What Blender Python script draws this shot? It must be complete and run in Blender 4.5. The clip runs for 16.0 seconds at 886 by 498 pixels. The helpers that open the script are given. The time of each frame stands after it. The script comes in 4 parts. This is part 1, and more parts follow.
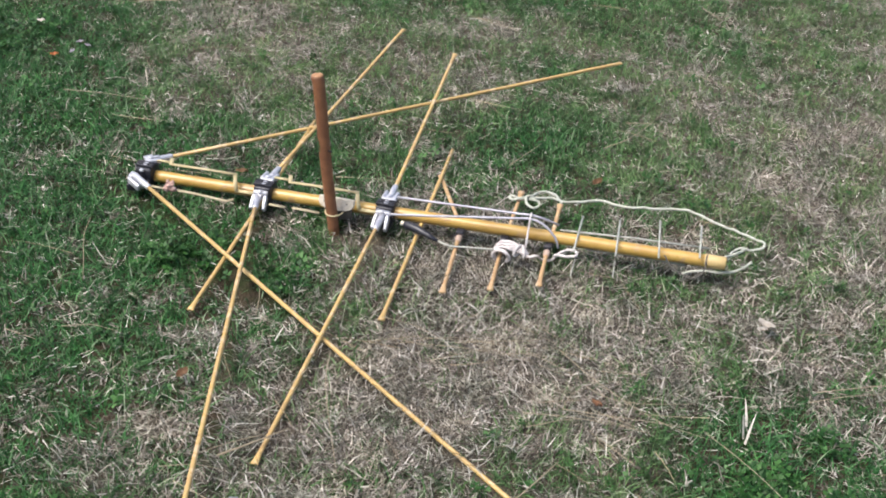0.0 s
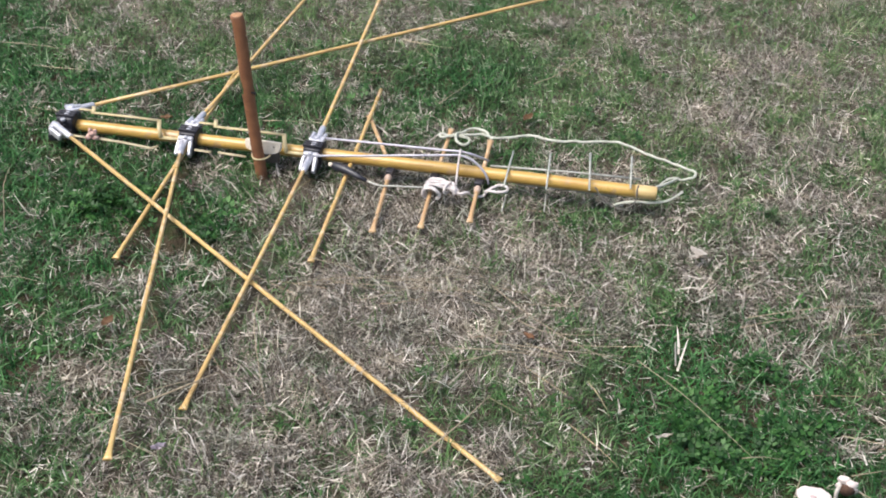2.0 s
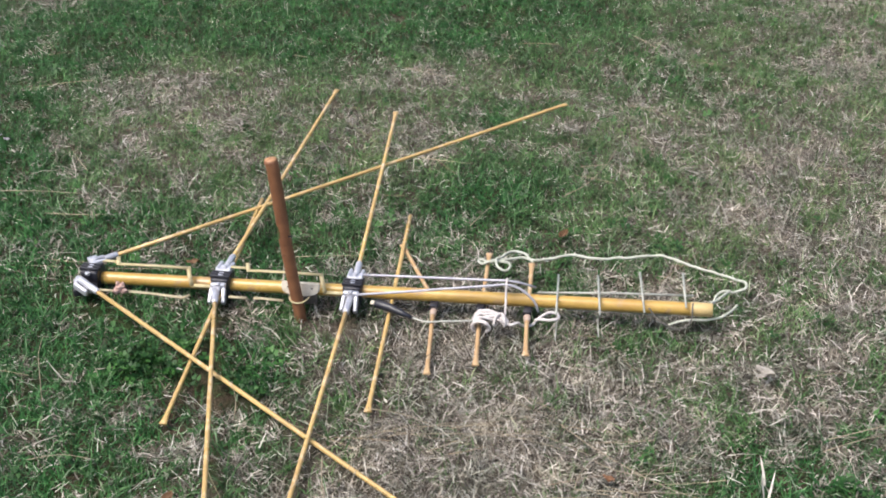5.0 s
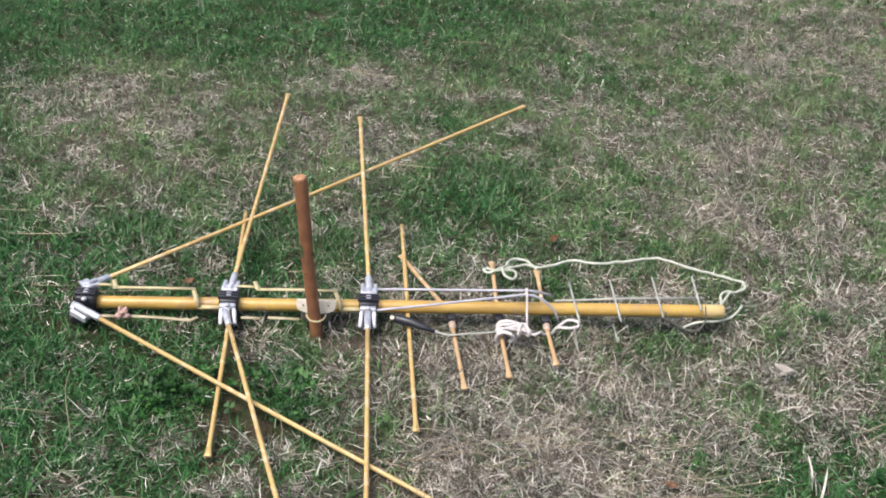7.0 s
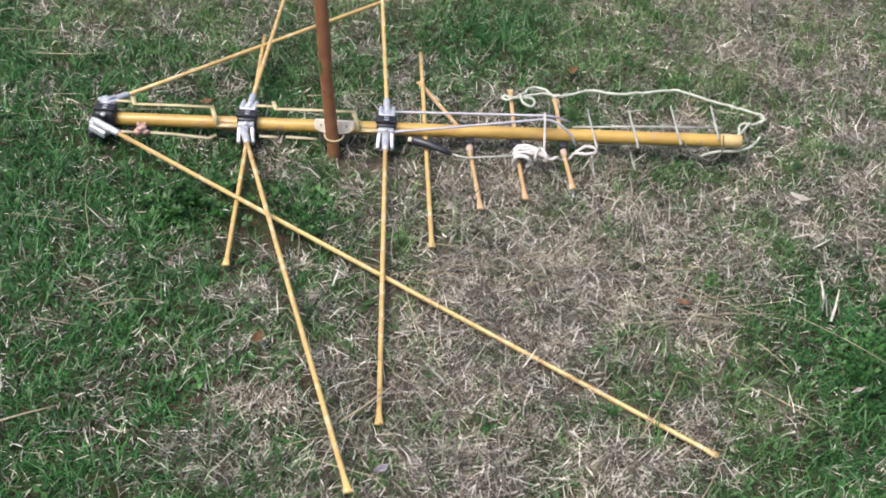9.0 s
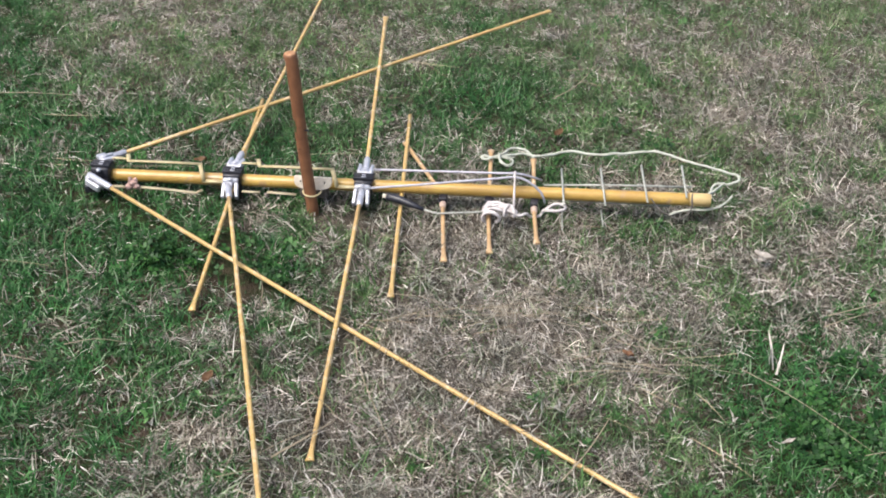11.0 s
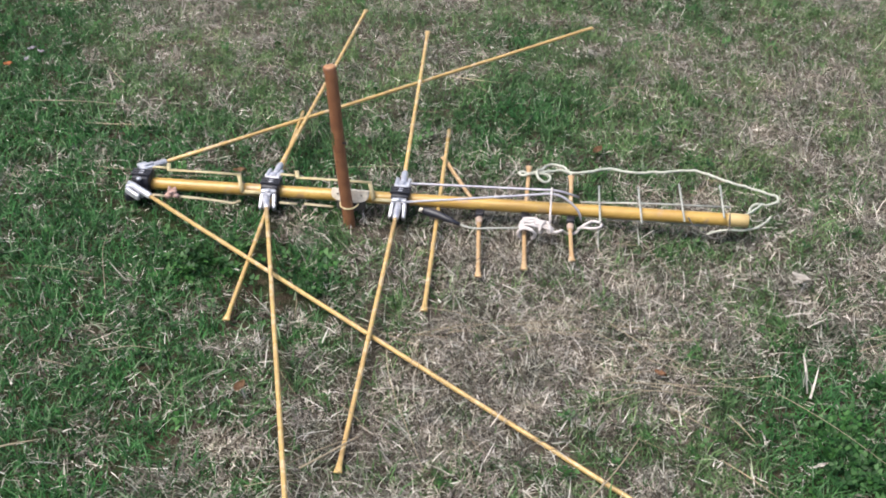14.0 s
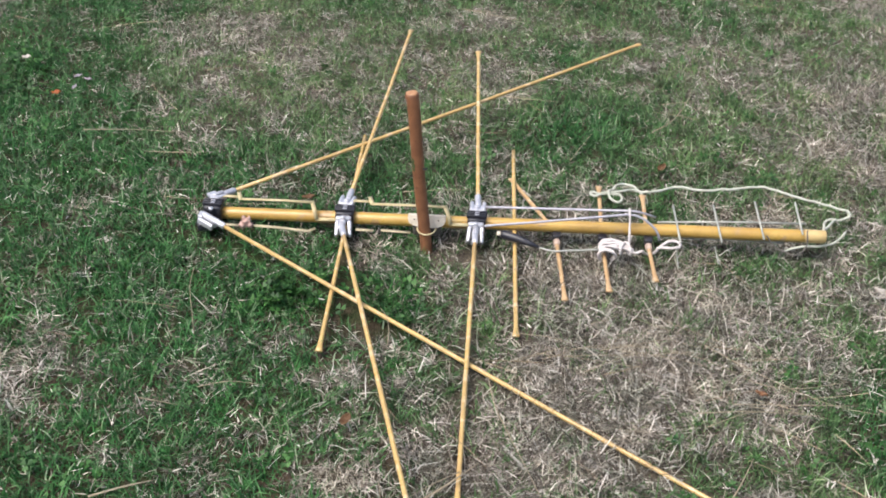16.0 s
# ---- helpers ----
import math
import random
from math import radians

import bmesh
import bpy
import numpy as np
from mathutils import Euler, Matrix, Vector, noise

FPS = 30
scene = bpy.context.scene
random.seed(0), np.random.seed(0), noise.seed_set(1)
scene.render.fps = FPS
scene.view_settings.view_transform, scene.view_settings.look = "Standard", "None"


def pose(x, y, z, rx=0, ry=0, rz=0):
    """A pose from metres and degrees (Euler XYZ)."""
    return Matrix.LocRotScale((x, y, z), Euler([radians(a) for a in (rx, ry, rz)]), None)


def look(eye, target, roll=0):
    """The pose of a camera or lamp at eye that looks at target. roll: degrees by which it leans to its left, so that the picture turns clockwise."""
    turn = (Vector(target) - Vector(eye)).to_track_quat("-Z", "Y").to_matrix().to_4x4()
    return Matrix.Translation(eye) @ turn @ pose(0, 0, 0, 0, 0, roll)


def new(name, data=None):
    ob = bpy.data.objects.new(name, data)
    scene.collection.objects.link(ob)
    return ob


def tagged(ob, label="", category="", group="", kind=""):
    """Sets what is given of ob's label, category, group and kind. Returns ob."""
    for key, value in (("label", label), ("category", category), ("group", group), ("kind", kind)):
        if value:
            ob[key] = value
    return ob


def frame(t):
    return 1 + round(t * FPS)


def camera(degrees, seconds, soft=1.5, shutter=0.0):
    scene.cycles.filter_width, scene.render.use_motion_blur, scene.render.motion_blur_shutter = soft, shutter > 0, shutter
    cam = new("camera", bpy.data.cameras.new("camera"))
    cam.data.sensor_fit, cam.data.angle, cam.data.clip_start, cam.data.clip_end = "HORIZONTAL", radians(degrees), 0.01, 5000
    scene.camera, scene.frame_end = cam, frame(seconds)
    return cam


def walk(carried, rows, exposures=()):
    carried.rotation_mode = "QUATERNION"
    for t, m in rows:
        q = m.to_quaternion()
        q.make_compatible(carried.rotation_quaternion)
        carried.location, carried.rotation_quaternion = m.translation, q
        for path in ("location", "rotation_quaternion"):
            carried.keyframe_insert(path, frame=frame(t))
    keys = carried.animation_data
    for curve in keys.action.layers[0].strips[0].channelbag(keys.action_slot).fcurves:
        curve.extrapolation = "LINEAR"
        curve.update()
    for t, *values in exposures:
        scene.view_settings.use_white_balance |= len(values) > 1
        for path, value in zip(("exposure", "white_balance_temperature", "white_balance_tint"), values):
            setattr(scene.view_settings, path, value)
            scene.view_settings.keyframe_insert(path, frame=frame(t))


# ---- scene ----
cam = camera(37.3, 16.0, soft=1.9)
PATH = [
    (0, (1.337, -2.444, 1.572), (0.93, -0.805, 0.5), 3.0),
    (0.5, (1.331, -2.447, 1.575), (0.891, -0.818, 0.501), 1.6),
    (1, (1.34, -2.441, 1.578), (0.888, -0.814, 0.507), 1.2),
    (1.5, (1.374, -2.426, 1.566), (0.979, -0.788, 0.488), 1.4),
    (2, (1.385, -2.426, 1.528), (1.058, -0.806, 0.402), 2.4),
    (2.5, (1.388, -2.426, 1.509), (1.091, -0.833, 0.336), 3.2),
    (3, (1.386, -2.422, 1.502), (1.111, -0.859, 0.284), 3.9),
    (3.5, (1.363, -2.416, 1.552), (1.068, -0.802, 0.409), 3.4),
    (4, (1.315, -2.429, 1.565), (0.998, -0.776, 0.484), 3.4),
    (4.5, (1.246, -2.377, 1.588), (0.947, -0.705, 0.531), 3.1),
    (4.7, (1.214, -2.322, 1.596), (0.902, -0.648, 0.547), 0.9),
    (6.8, (0.684, -2.271, 1.638), (0.717, -0.581, 0.568), 1.3),
    (7, (0.623, -2.286, 1.647), (0.712, -0.599, 0.577), 4.1),
    (7.5, (0.55, -2.29, 1.63), (0.63, -0.604, 0.555), 4.2),
    (8, (0.513, -2.296, 1.624), (0.482, -0.611, 0.546), 3.3),
    (8.5, (0.542, -2.316, 1.612), (0.488, -0.661, 0.49), 2.7),
    (9, (0.624, -2.367, 1.545), (0.7, -0.78, 0.33), 5.1),
    (9.2, (0.673, -2.392, 1.532), (0.737, -0.826, 0.289), 4.9),
    (11.3, (0.963, -2.462, 1.586), (0.797, -0.783, 0.512), 1.3),
    (11.5, (0.966, -2.453, 1.595), (0.768, -0.761, 0.547), 0.9),
    (12, (0.974, -2.45, 1.595), (0.749, -0.763, 0.543), 0.3),
    (12.5, (0.977, -2.458, 1.592), (0.766, -0.775, 0.532), 0.8),
    (13, (0.97, -2.474, 1.583), (0.781, -0.797, 0.512), 2.0),
    (13.5, (0.969, -2.468, 1.574), (0.773, -0.802, 0.484), 1.3),
    (14, (0.974, -2.46, 1.572), (0.784, -0.806, 0.463), 1.7),
    (14.5, (0.964, -2.456, 1.569), (0.765, -0.805, 0.457), 1.6),
    (15, (0.959, -2.453, 1.57), (0.736, -0.807, 0.457), 2.1),
    (15.5, (0.916, -2.438, 1.579), (0.69, -0.783, 0.479), 2.6),
    (16, (0.701, -2.458, 1.597), (0.579, -0.793, 0.495), 1.6),
]
walk(cam, [(t, look(eye, target, roll)) for t, eye, target, roll in PATH], exposures=[(0, 0.97), (16, 0.97)])

# ---- world and light: bright overcast sky ----
world = bpy.data.worlds.new("sky")
scene.world = world
world.use_nodes = True
wn = world.node_tree.nodes
sky = wn.new("ShaderNodeTexSky")
sky.sky_type, sky.sun_disc = "NISHITA", False
sky.sun_elevation, sky.sun_rotation = radians(62), radians(235)
sky.air_density, sky.dust_density, sky.ozone_density = 1.0, 4.0, 1.0
wn["Background"].inputs[1].default_value = 0.12
world.node_tree.links.new(sky.outputs[0], wn["Background"].inputs[0])
sun = new("sun", bpy.data.lights.new("sun", "SUN"))
sun.data.energy, sun.data.angle, sun.data.color = 2.2, radians(26), (1.0, 0.97, 0.93)
sun.matrix_world = look((-2.0, -1.6, 6.0), (0.6, 0.2, 0.0))


# ---- materials ----
def nodes_of(name):
    m = bpy.data.materials.new(name)
    m.use_nodes = True
    nt = m.node_tree
    return m, nt, nt.nodes["Principled BSDF"]


def ramp(nt, source, stops):
    r = nt.nodes.new("ShaderNodeValToRGB")
    while len(r.color_ramp.elements) < len(stops):
        r.color_ramp.elements.new(0.5)
    for e, (p, c) in zip(r.color_ramp.elements, stops):
        e.position, e.color = p, (*c, 1)
    nt.links.new(source, r.inputs[0])
    return r.outputs[0]


def noise_tex(nt, scale, detail=4.0, coords="Object"):
    tc = nt.nodes.new("ShaderNodeTexCoord")
    n = nt.nodes.new("ShaderNodeTexNoise")
    n.inputs["Scale"].default_value, n.inputs["Detail"].default_value = scale, detail
    nt.links.new(tc.outputs[coords], n.inputs["Vector"])
    return n.outputs["Fac"]


def mixed(nt, fac, a, b, mode="MIX"):
    m = nt.nodes.new("ShaderNodeMix")
    m.data_type, m.blend_type = "RGBA", mode
    for sock, v in ((0, fac), (6, a), (7, b)):
        if isinstance(v, (int, float)):
            m.inputs[sock].default_value = v
        elif isinstance(v, tuple):
            m.inputs[sock].default_value = (*v, 1)
        else:
            nt.links.new(v, m.inputs[sock])
    return m.outputs[2]


def bump(nt, bsdf, height, strength, distance):
    b = nt.nodes.new("ShaderNodeBump")
    b.inputs["Strength"].default_value, b.inputs["Distance"].default_value = strength, distance
    nt.links.new(height, b.inputs["Height"])
    nt.links.new(b.outputs[0], bsdf.inputs["Normal"])


def surface(name, base, alt, rough=0.5, metal=0.0, scale=60.0, fine=700.0, wear=None, wear_at=0.66, relief=0.0004, spec=0.5):
    """Two-scale mottled colour with grain, optional worn patches and fine relief."""
    m, nt, b = nodes_of(name)
    big, small = noise_tex(nt, scale), noise_tex(nt, fine, 2.0)
    col = mixed(nt, ramp(nt, big, [(0.35, (0, 0, 0)), (0.65, (1, 1, 1))]), base, alt)
    col = mixed(nt, 0.35, col, ramp(nt, small, [(0.3, (0.55, 0.55, 0.55)), (0.7, (1, 1, 1))]), "MULTIPLY")
    if wear:
        spots = noise_tex(nt, scale * 2.3, 6.0)
        col = mixed(nt, ramp(nt, spots, [(wear_at, (0, 0, 0)), (wear_at + 0.05, (1, 1, 1))]), col, wear)
    nt.links.new(col, b.inputs["Base Color"])
    r = nt.nodes.new("ShaderNodeMapRange")
    r.inputs[3].default_value, r.inputs[4].default_value = max(0.05, rough - 0.12), min(1, rough + 0.15)
    nt.links.new(big, r.inputs[0])
    nt.links.new(r.outputs[0], b.inputs["Roughness"])
    b.inputs["Metallic"].default_value, b.inputs["Specular IOR Level"].default_value = metal, spec
    bump(nt, b, small, 0.5, relief)
    return m


def foliage(name, stops, rough=0.55, through_light=0.25, spec=0.3, faded=None):
    """Every blade its own tint; faded: the paler tints where the lawn is dry or lies behind the boom."""
    m, nt, b = nodes_of(name)
    g = nt.nodes.new("ShaderNodeNewGeometry")
    col = ramp(nt, g.outputs["Random Per Island"], stops)
    if faded:
        dry = nt.nodes.new("ShaderNodeAttribute")
        dry.attribute_name = "dry"
        col = mixed(nt, dry.outputs["Fac"], col, ramp(nt, g.outputs["Random Per Island"], faded))
    col = mixed(nt, 0.5, col, ramp(nt, noise_tex(nt, 34.0, 4.0), [(0.32, (0.30, 0.36, 0.28)), (0.5, (0.85, 0.86, 0.84)), (0.68, (1.15, 1.12, 1.1))]), "MULTIPLY")
    col = mixed(nt, 0.8, col, ramp(nt, noise_tex(nt, 8.0, 4.0), [(0.32, (0.50, 0.56, 0.50)), (0.52, (0.9, 0.9, 0.9)), (0.70, (1.15, 1.15, 1.05))]), "MULTIPLY")
    nt.links.new(col, b.inputs["Base Color"])
    b.inputs["Roughness"].default_value, b.inputs["Specular IOR Level"].default_value = rough, spec
    t = nt.nodes.new("ShaderNodeBsdfTranslucent")
    nt.links.new(col, t.inputs[0])
    mix = nt.nodes.new("ShaderNodeMixShader")
    mix.inputs[0].default_value = through_light
    nt.links.new(b.outputs[0], mix.inputs[1])
    nt.links.new(t.outputs[0], mix.inputs[2])
    nt.links.new(mix.outputs[0], nt.nodes["Material Output"].inputs[0])
    return m


M_YELLOW = surface("yellow_paint", (0.49, 0.315, 0.082), (0.40, 0.24, 0.060), 0.30, scale=14, wear=(0.36, 0.23, 0.10), wear_at=0.58)
M_ROD = surface("yellow_rod_paint", (0.54, 0.37, 0.14), (0.44, 0.29, 0.115), 0.27, scale=16, wear=(0.54, 0.39, 0.22), wear_at=0.56)
M_TAN = surface("faded_tan_paint", (0.47, 0.31, 0.16), (0.40, 0.25, 0.12), 0.5, scale=30, wear=(0.52, 0.42, 0.30), wear_at=0.6)
M_STRIP = surface("pale_yellow_strip", (0.52, 0.44, 0.25), (0.42, 0.34, 0.18), 0.45, scale=40)
M_PALE = surface("pale_yellow_sleeve", (0.57, 0.42, 0.19), (0.48, 0.34, 0.14), 0.4, scale=30)
# a duller, greyer tan for the lower feed strips
M_DULL = surface("dull_tan_strip", (0.44, 0.38, 0.25), (0.34, 0.28, 0.17), 0.6, scale=40)
M_BLACK = surface("black_plastic", (0.012, 0.012, 0.018), (0.025, 0.025, 0.033), 0.38, scale=50)
M_SADDLE = surface("dull_grey_plastic", (0.13, 0.115, 0.10), (0.09, 0.08, 0.07), 0.6, scale=60)
M_ALU = surface("cast_aluminium", (0.62, 0.62, 0.66), (0.48, 0.48, 0.52), 0.42, 0.55, 60, wear=(0.3, 0.3, 0.32), wear_at=0.64)
M_GREY = surface("grey_metal_rod", (0.42, 0.43, 0.38), (0.30, 0.30, 0.27), 0.5, 0.15, 60)
M_WIRE = surface("pale_grey_tube", (0.45, 0.44, 0.48), (0.34, 0.33, 0.38), 0.4, 0.2, 50)
M_ROPE = surface("off_white_rope", (0.55, 0.56, 0.48), (0.40, 0.41, 0.34), 0.85, scale=50, spec=0.2)
M_KNOT = surface("white_rope", (0.66, 0.61, 0.59), (0.50, 0.455, 0.44), 0.85, scale=70, spec=0.2)
M_CREAM = surface("cream_plastic", (0.68, 0.62, 0.52), (0.56, 0.49, 0.39), 0.55, scale=70, wear=(0.4, 0.33, 0.25), wear_at=0.66)
M_PINK = surface("pinkish_cloth", (0.42, 0.25, 0.21), (0.54, 0.38, 0.33), 0.9, scale=120, spec=0.2)
M_STAKE = surface("reddish_stained_wood", (0.26, 0.112, 0.052), (0.19, 0.078, 0.036), 0.55, scale=30, wear=(0.12, 0.05, 0.025), wear_at=0.66)
M_GREENMARK = surface("dark_green_mark", (0.03, 0.07, 0.02), (0.06, 0.07, 0.025), 0.6, scale=60)
M_ENDGRAIN = surface("pale_end_grain", (0.40, 0.22, 0.11), (0.30, 0.15, 0.07), 0.7, scale=200)
M_COLLAR = surface("faded_collar", (0.46, 0.36, 0.30), (0.36, 0.26, 0.20), 0.55, scale=40)
M_CAP = surface("mushroom_flesh", (0.72, 0.64, 0.61), (0.58, 0.48, 0.44), 0.75, scale=45, spec=0.25)
M_GILL_PALE = surface("sunken_flesh", (0.42, 0.34, 0.33), (0.34, 0.27, 0.26), 0.8, scale=90)
M_GILL = surface("brown_gills", (0.10, 0.05, 0.03), (0.06, 0.03, 0.02), 0.85, scale=120)
M_LEAF = surface("pale_dry_leaf", (0.60, 0.56, 0.51), (0.47, 0.42, 0.36), 0.7, scale=90)
M_LILAC = surface("greyish_lilac_leaf", (0.46, 0.41, 0.48), (0.36, 0.31, 0.37), 0.7, scale=90)
M_BROWNLEAF = surface("brown_dry_leaf", (0.26, 0.14, 0.07), (0.17, 0.09, 0.045), 0.7, scale=90)
M_RUST = surface("rust_brown_leaf", (0.30, 0.15, 0.075), (0.21, 0.10, 0.05), 0.7, scale=90)
M_ORANGE = surface("orange_leaf", (0.50, 0.16, 0.04), (0.36, 0.1, 0.03), 0.6, scale=90)
M_TWIG = surface("dry_stalk", (0.33, 0.275, 0.19), (0.25, 0.20, 0.135), 0.7, scale=60)

M_GRASS = foliage("green_grass", [(0.0, (0.011, 0.048, 0.013)), (0.4, (0.030, 0.118, 0.031)), (0.74, (0.056, 0.184, 0.050)), (0.94, (0.108, 0.230, 0.090)), (1.0, (0.34, 0.42, 0.28))], 0.50, 0.18, 0.22,
                  [(0.0, (0.046, 0.088, 0.028)), (0.4, (0.115, 0.193, 0.071)), (0.74, (0.194, 0.282, 0.117)), (0.94, (0.290, 0.345, 0.182)), (1.0, (0.46, 0.47, 0.33))])
M_STRAW = foliage("dry_grass", [(0.0, (0.05, 0.037, 0.030)), (0.3, (0.118, 0.098, 0.080)), (0.6, (0.292, 0.256, 0.216)), (0.84, (0.560, 0.510, 0.445)), (1.0, (0.84, 0.79, 0.73))], 0.65, 0.15, 0.15)
M_CLOVER = foliage("clover", [(0.0, (0.012, 0.05, 0.010)), (0.5, (0.028, 0.094, 0.018)), (0.85, (0.050, 0.138, 0.030)), (1.0, (0.10, 0.21, 0.07))], 0.5, 0.2)
M_NEEDLE = foliage("pine_needles", [(0.0, (0.22, 0.15, 0.10)), (0.6, (0.32, 0.25, 0.16)), (1.0, (0.44, 0.37, 0.26))], 0.5, 0.0)


def ground_material():
    m, nt, b = nodes_of("soil_and_thatch")
    big, mid, small = noise_tex(nt, 2.2, 5), noise_tex(nt, 28, 6), noise_tex(nt, 260, 3)
    soil = mixed(nt, ramp(nt, small, [(0.3, (0, 0, 0)), (0.7, (1, 1, 1))]), (0.018, 0.013, 0.009), (0.085, 0.062, 0.042))
    green = mixed(nt, ramp(nt, small, [(0.3, (0, 0, 0)), (0.7, (1, 1, 1))]), (0.010, 0.018, 0.006), (0.036, 0.052, 0.018))
    add = nt.nodes.new("ShaderNodeMath")
    add.operation = "ADD"
    nt.links.new(big, add.inputs[0])
    nt.links.new(mid, add.inputs[1])
    half = nt.nodes.new("ShaderNodeMath")
    half.operation = "MULTIPLY"
    half.inputs[1].default_value = 0.5
    nt.links.new(add.outputs[0], half.inputs[0])
    bare = mixed(nt, ramp(nt, half.outputs[0], [(0.42, (0, 0, 0)), (0.58, (1, 1, 1))]), soil, green)
    thatch = mixed(nt, ramp(nt, small, [(0.3, (0, 0, 0)), (0.7, (1, 1, 1))]), (0.024, 0.018, 0.014), (0.17, 0.137, 0.110))
    dry = nt.nodes.new("ShaderNodeAttribute")
    dry.attribute_name = "dry"
    col = mixed(nt, ramp(nt, dry.outputs["Fac"], [(0.15, (0, 0, 0)), (0.75, (1, 1, 1))]), bare, thatch)
    # farther out the turf is too fine to tell its blades apart
    turf = mixed(nt, ramp(nt, half.outputs[0], [(0.40, (0, 0, 0)), (0.60, (1, 1, 1))]), (0.086, 0.076, 0.054), (0.026, 0.052, 0.020))
    turf = mixed(nt, 0.6, turf, ramp(nt, small, [(0.3, (0.45, 0.45, 0.45)), (0.7, (1.2, 1.2, 1.2))]), "MULTIPLY")
    far = nt.nodes.new("ShaderNodeAttribute")
    far.attribute_name = "open_turf"
    nt.links.new(mixed(nt, far.outputs["Fac"], col, turf), b.inputs["Base Color"])
    b.inputs["Roughness"].default_value, b.inputs["Specular IOR Level"].default_value = 0.95, 0.1
    bump(nt, b, small, 0.9, 0.006)
    return m


M_GROUND = ground_material()

# ---- helpers for building ----
rng = np.random.default_rng(7)


def part(name, bm, material, parent=None, label="", smooth=True):
    me = bpy.data.meshes.new(name)
    for f in bm.faces:
        f.smooth = smooth
    bm.to_mesh(me)
    bm.free()
    me.materials.append(material)
    ob = new(name, me)
    if parent:
        ob.parent = parent
    if label:
        ob["label"] = label
    return ob


def thing(name, label, category, at=(0, 0, 0)):
    ob = new(name)
    ob.location = at
    ob.empty_display_size = 0.05
    return tagged(ob, label, category)


def spline(pts, step=0.01):
    """Smooth Catmull-Rom line through the points."""
    p = [Vector(q) for q in pts]
    p = [2 * p[0] - p[1], *p, 2 * p[-1] - p[-2]]
    out = []
    for i in range(1, len(p) - 2):
        a, b, c, d = p[i - 1:i + 3]
        n = max(2, int((c - b).length / step))
        for k in range(n):
            t = k / n
            out.append(0.5 * (2 * b + (c - a) * t + (2 * a - 5 * b + 4 * c - d) * t * t + (3 * b - a - 3 * c + d) * t ** 3))
    out.append(p[-2])
    return out


def frames_along(pts):
    """A tangent and two normals at each point, carried along without twist."""
    pts = [Vector(p) for p in pts]
    out, up = [], None
    for i, p in enumerate(pts):
        t = (pts[min(i + 1, len(pts) - 1)] - pts[max(i - 1, 0)]).normalized()
        if up is None:
            up = Vector((0, 0, 1)) if abs(t.z) < 0.9 else Vector((1, 0, 0))
        u = (up - t * up.dot(t)).normalized()
        up = u
        out.append((p, t, u, t.cross(u)))
    return out


def sweep(bm, pts, radii, n=10, flat=None):
    """A tube through pts. radii: one, or one a point; flat: (sideways, upward) factors a point."""
    fr = frames_along(pts)
    if isinstance(radii, (int, float)):
        radii = [radii] * len(fr)
    rings = []
    for i, (p, t, u, v) in enumerate(fr):
        fs, fu = flat[i] if flat else (1, 1)
        rings.append([bm.verts.new(p + radii[i] * (fs * math.cos(a) * v + fu * math.sin(a) * u)) for a in (2 * math.pi * k / n for k in range(n))])
    for a, b in zip(rings, rings[1:]):
        for k in range(n):
            bm.faces.new((a[k], a[(k + 1) % n], b[(k + 1) % n], b[k]))
    bm.faces.new(rings[0][::-1])
    bm.faces.new(rings[-1])
    return bm


def tube(pts, radii, n=10, flat=None):
    return sweep(bmesh.new(), pts, radii, n, flat)


def block(bm, size, at, turn=None, bevel=0.0015, segments=2):
    """A box with rounded edges, added to bm."""
    m = Matrix.Translation(at) @ (turn or Matrix.Identity(4)) @ Matrix.Diagonal((*size, 1))
    vs = bmesh.ops.create_cube(bm, size=1.0, matrix=m)["verts"]
    if bevel:
        es = list({e for v in vs for e in v.link_edges})
        bmesh.ops.bevel(bm, geom=es, offset=bevel, segments=segments, affect="EDGES", profile=0.5)
    return bm


def strip(pts, width, thick, up=(0, 0, 1)):
    """A flat bar along a bent line."""
    bm, pts = bmesh.new(), [Vector(p) for p in pts]
    rows = []
    for i, p in enumerate(pts):
        t = (pts[min(i + 1, len(pts) - 1)] - pts[max(i - 1, 0)]).normalized()
        s = t.cross(Vector(up)).normalized()
        w = s.cross(t).normalized()
        rows.append([bm.verts.new(p + s * a * width / 2 + w * b * thick / 2) for a, b in ((-1, -1), (1, -1), (1, 1), (-1, 1))])
    for a, b in zip(rows, rows[1:]):
        for k in range(4):
            bm.faces.new((a[k], a[(k + 1) % 4], b[(k + 1) % 4], b[k]))
    bm.faces.new(rows[0][::-1])
    bm.faces.new(rows[-1])
    return bm


def rope_bm(pts, radius, pitch=0.022, strands=3):
    """Laid rope: strands wound round a smooth line."""
    bm = bmesh.new()
    line = spline(pts, 0.0035)
    for p in line[1:-1]:
        p += Vector((0, noise.noise(p * 42) * 0.0045, noise.noise(p * 42 + Vector((9, 4, 2))) * 0.0030)) * (1 if radius > 0.003 else 0.4)
    fr = frames_along(line)
    run, dist = 0.0, [0.0]
    for a, b in zip(fr, fr[1:]):
        run += (b[0] - a[0]).length
        dist.append(run)
    for s in range(strands):
        line = []
        for (p, t, u, v), d in zip(fr, dist):
            a = 2 * math.pi * (d / pitch + s / strands)
            line.append(p + radius * 0.5 * (math.cos(a) * u + math.sin(a) * v))
        sweep(bm, line, radius * 0.56, 6)
    return bm


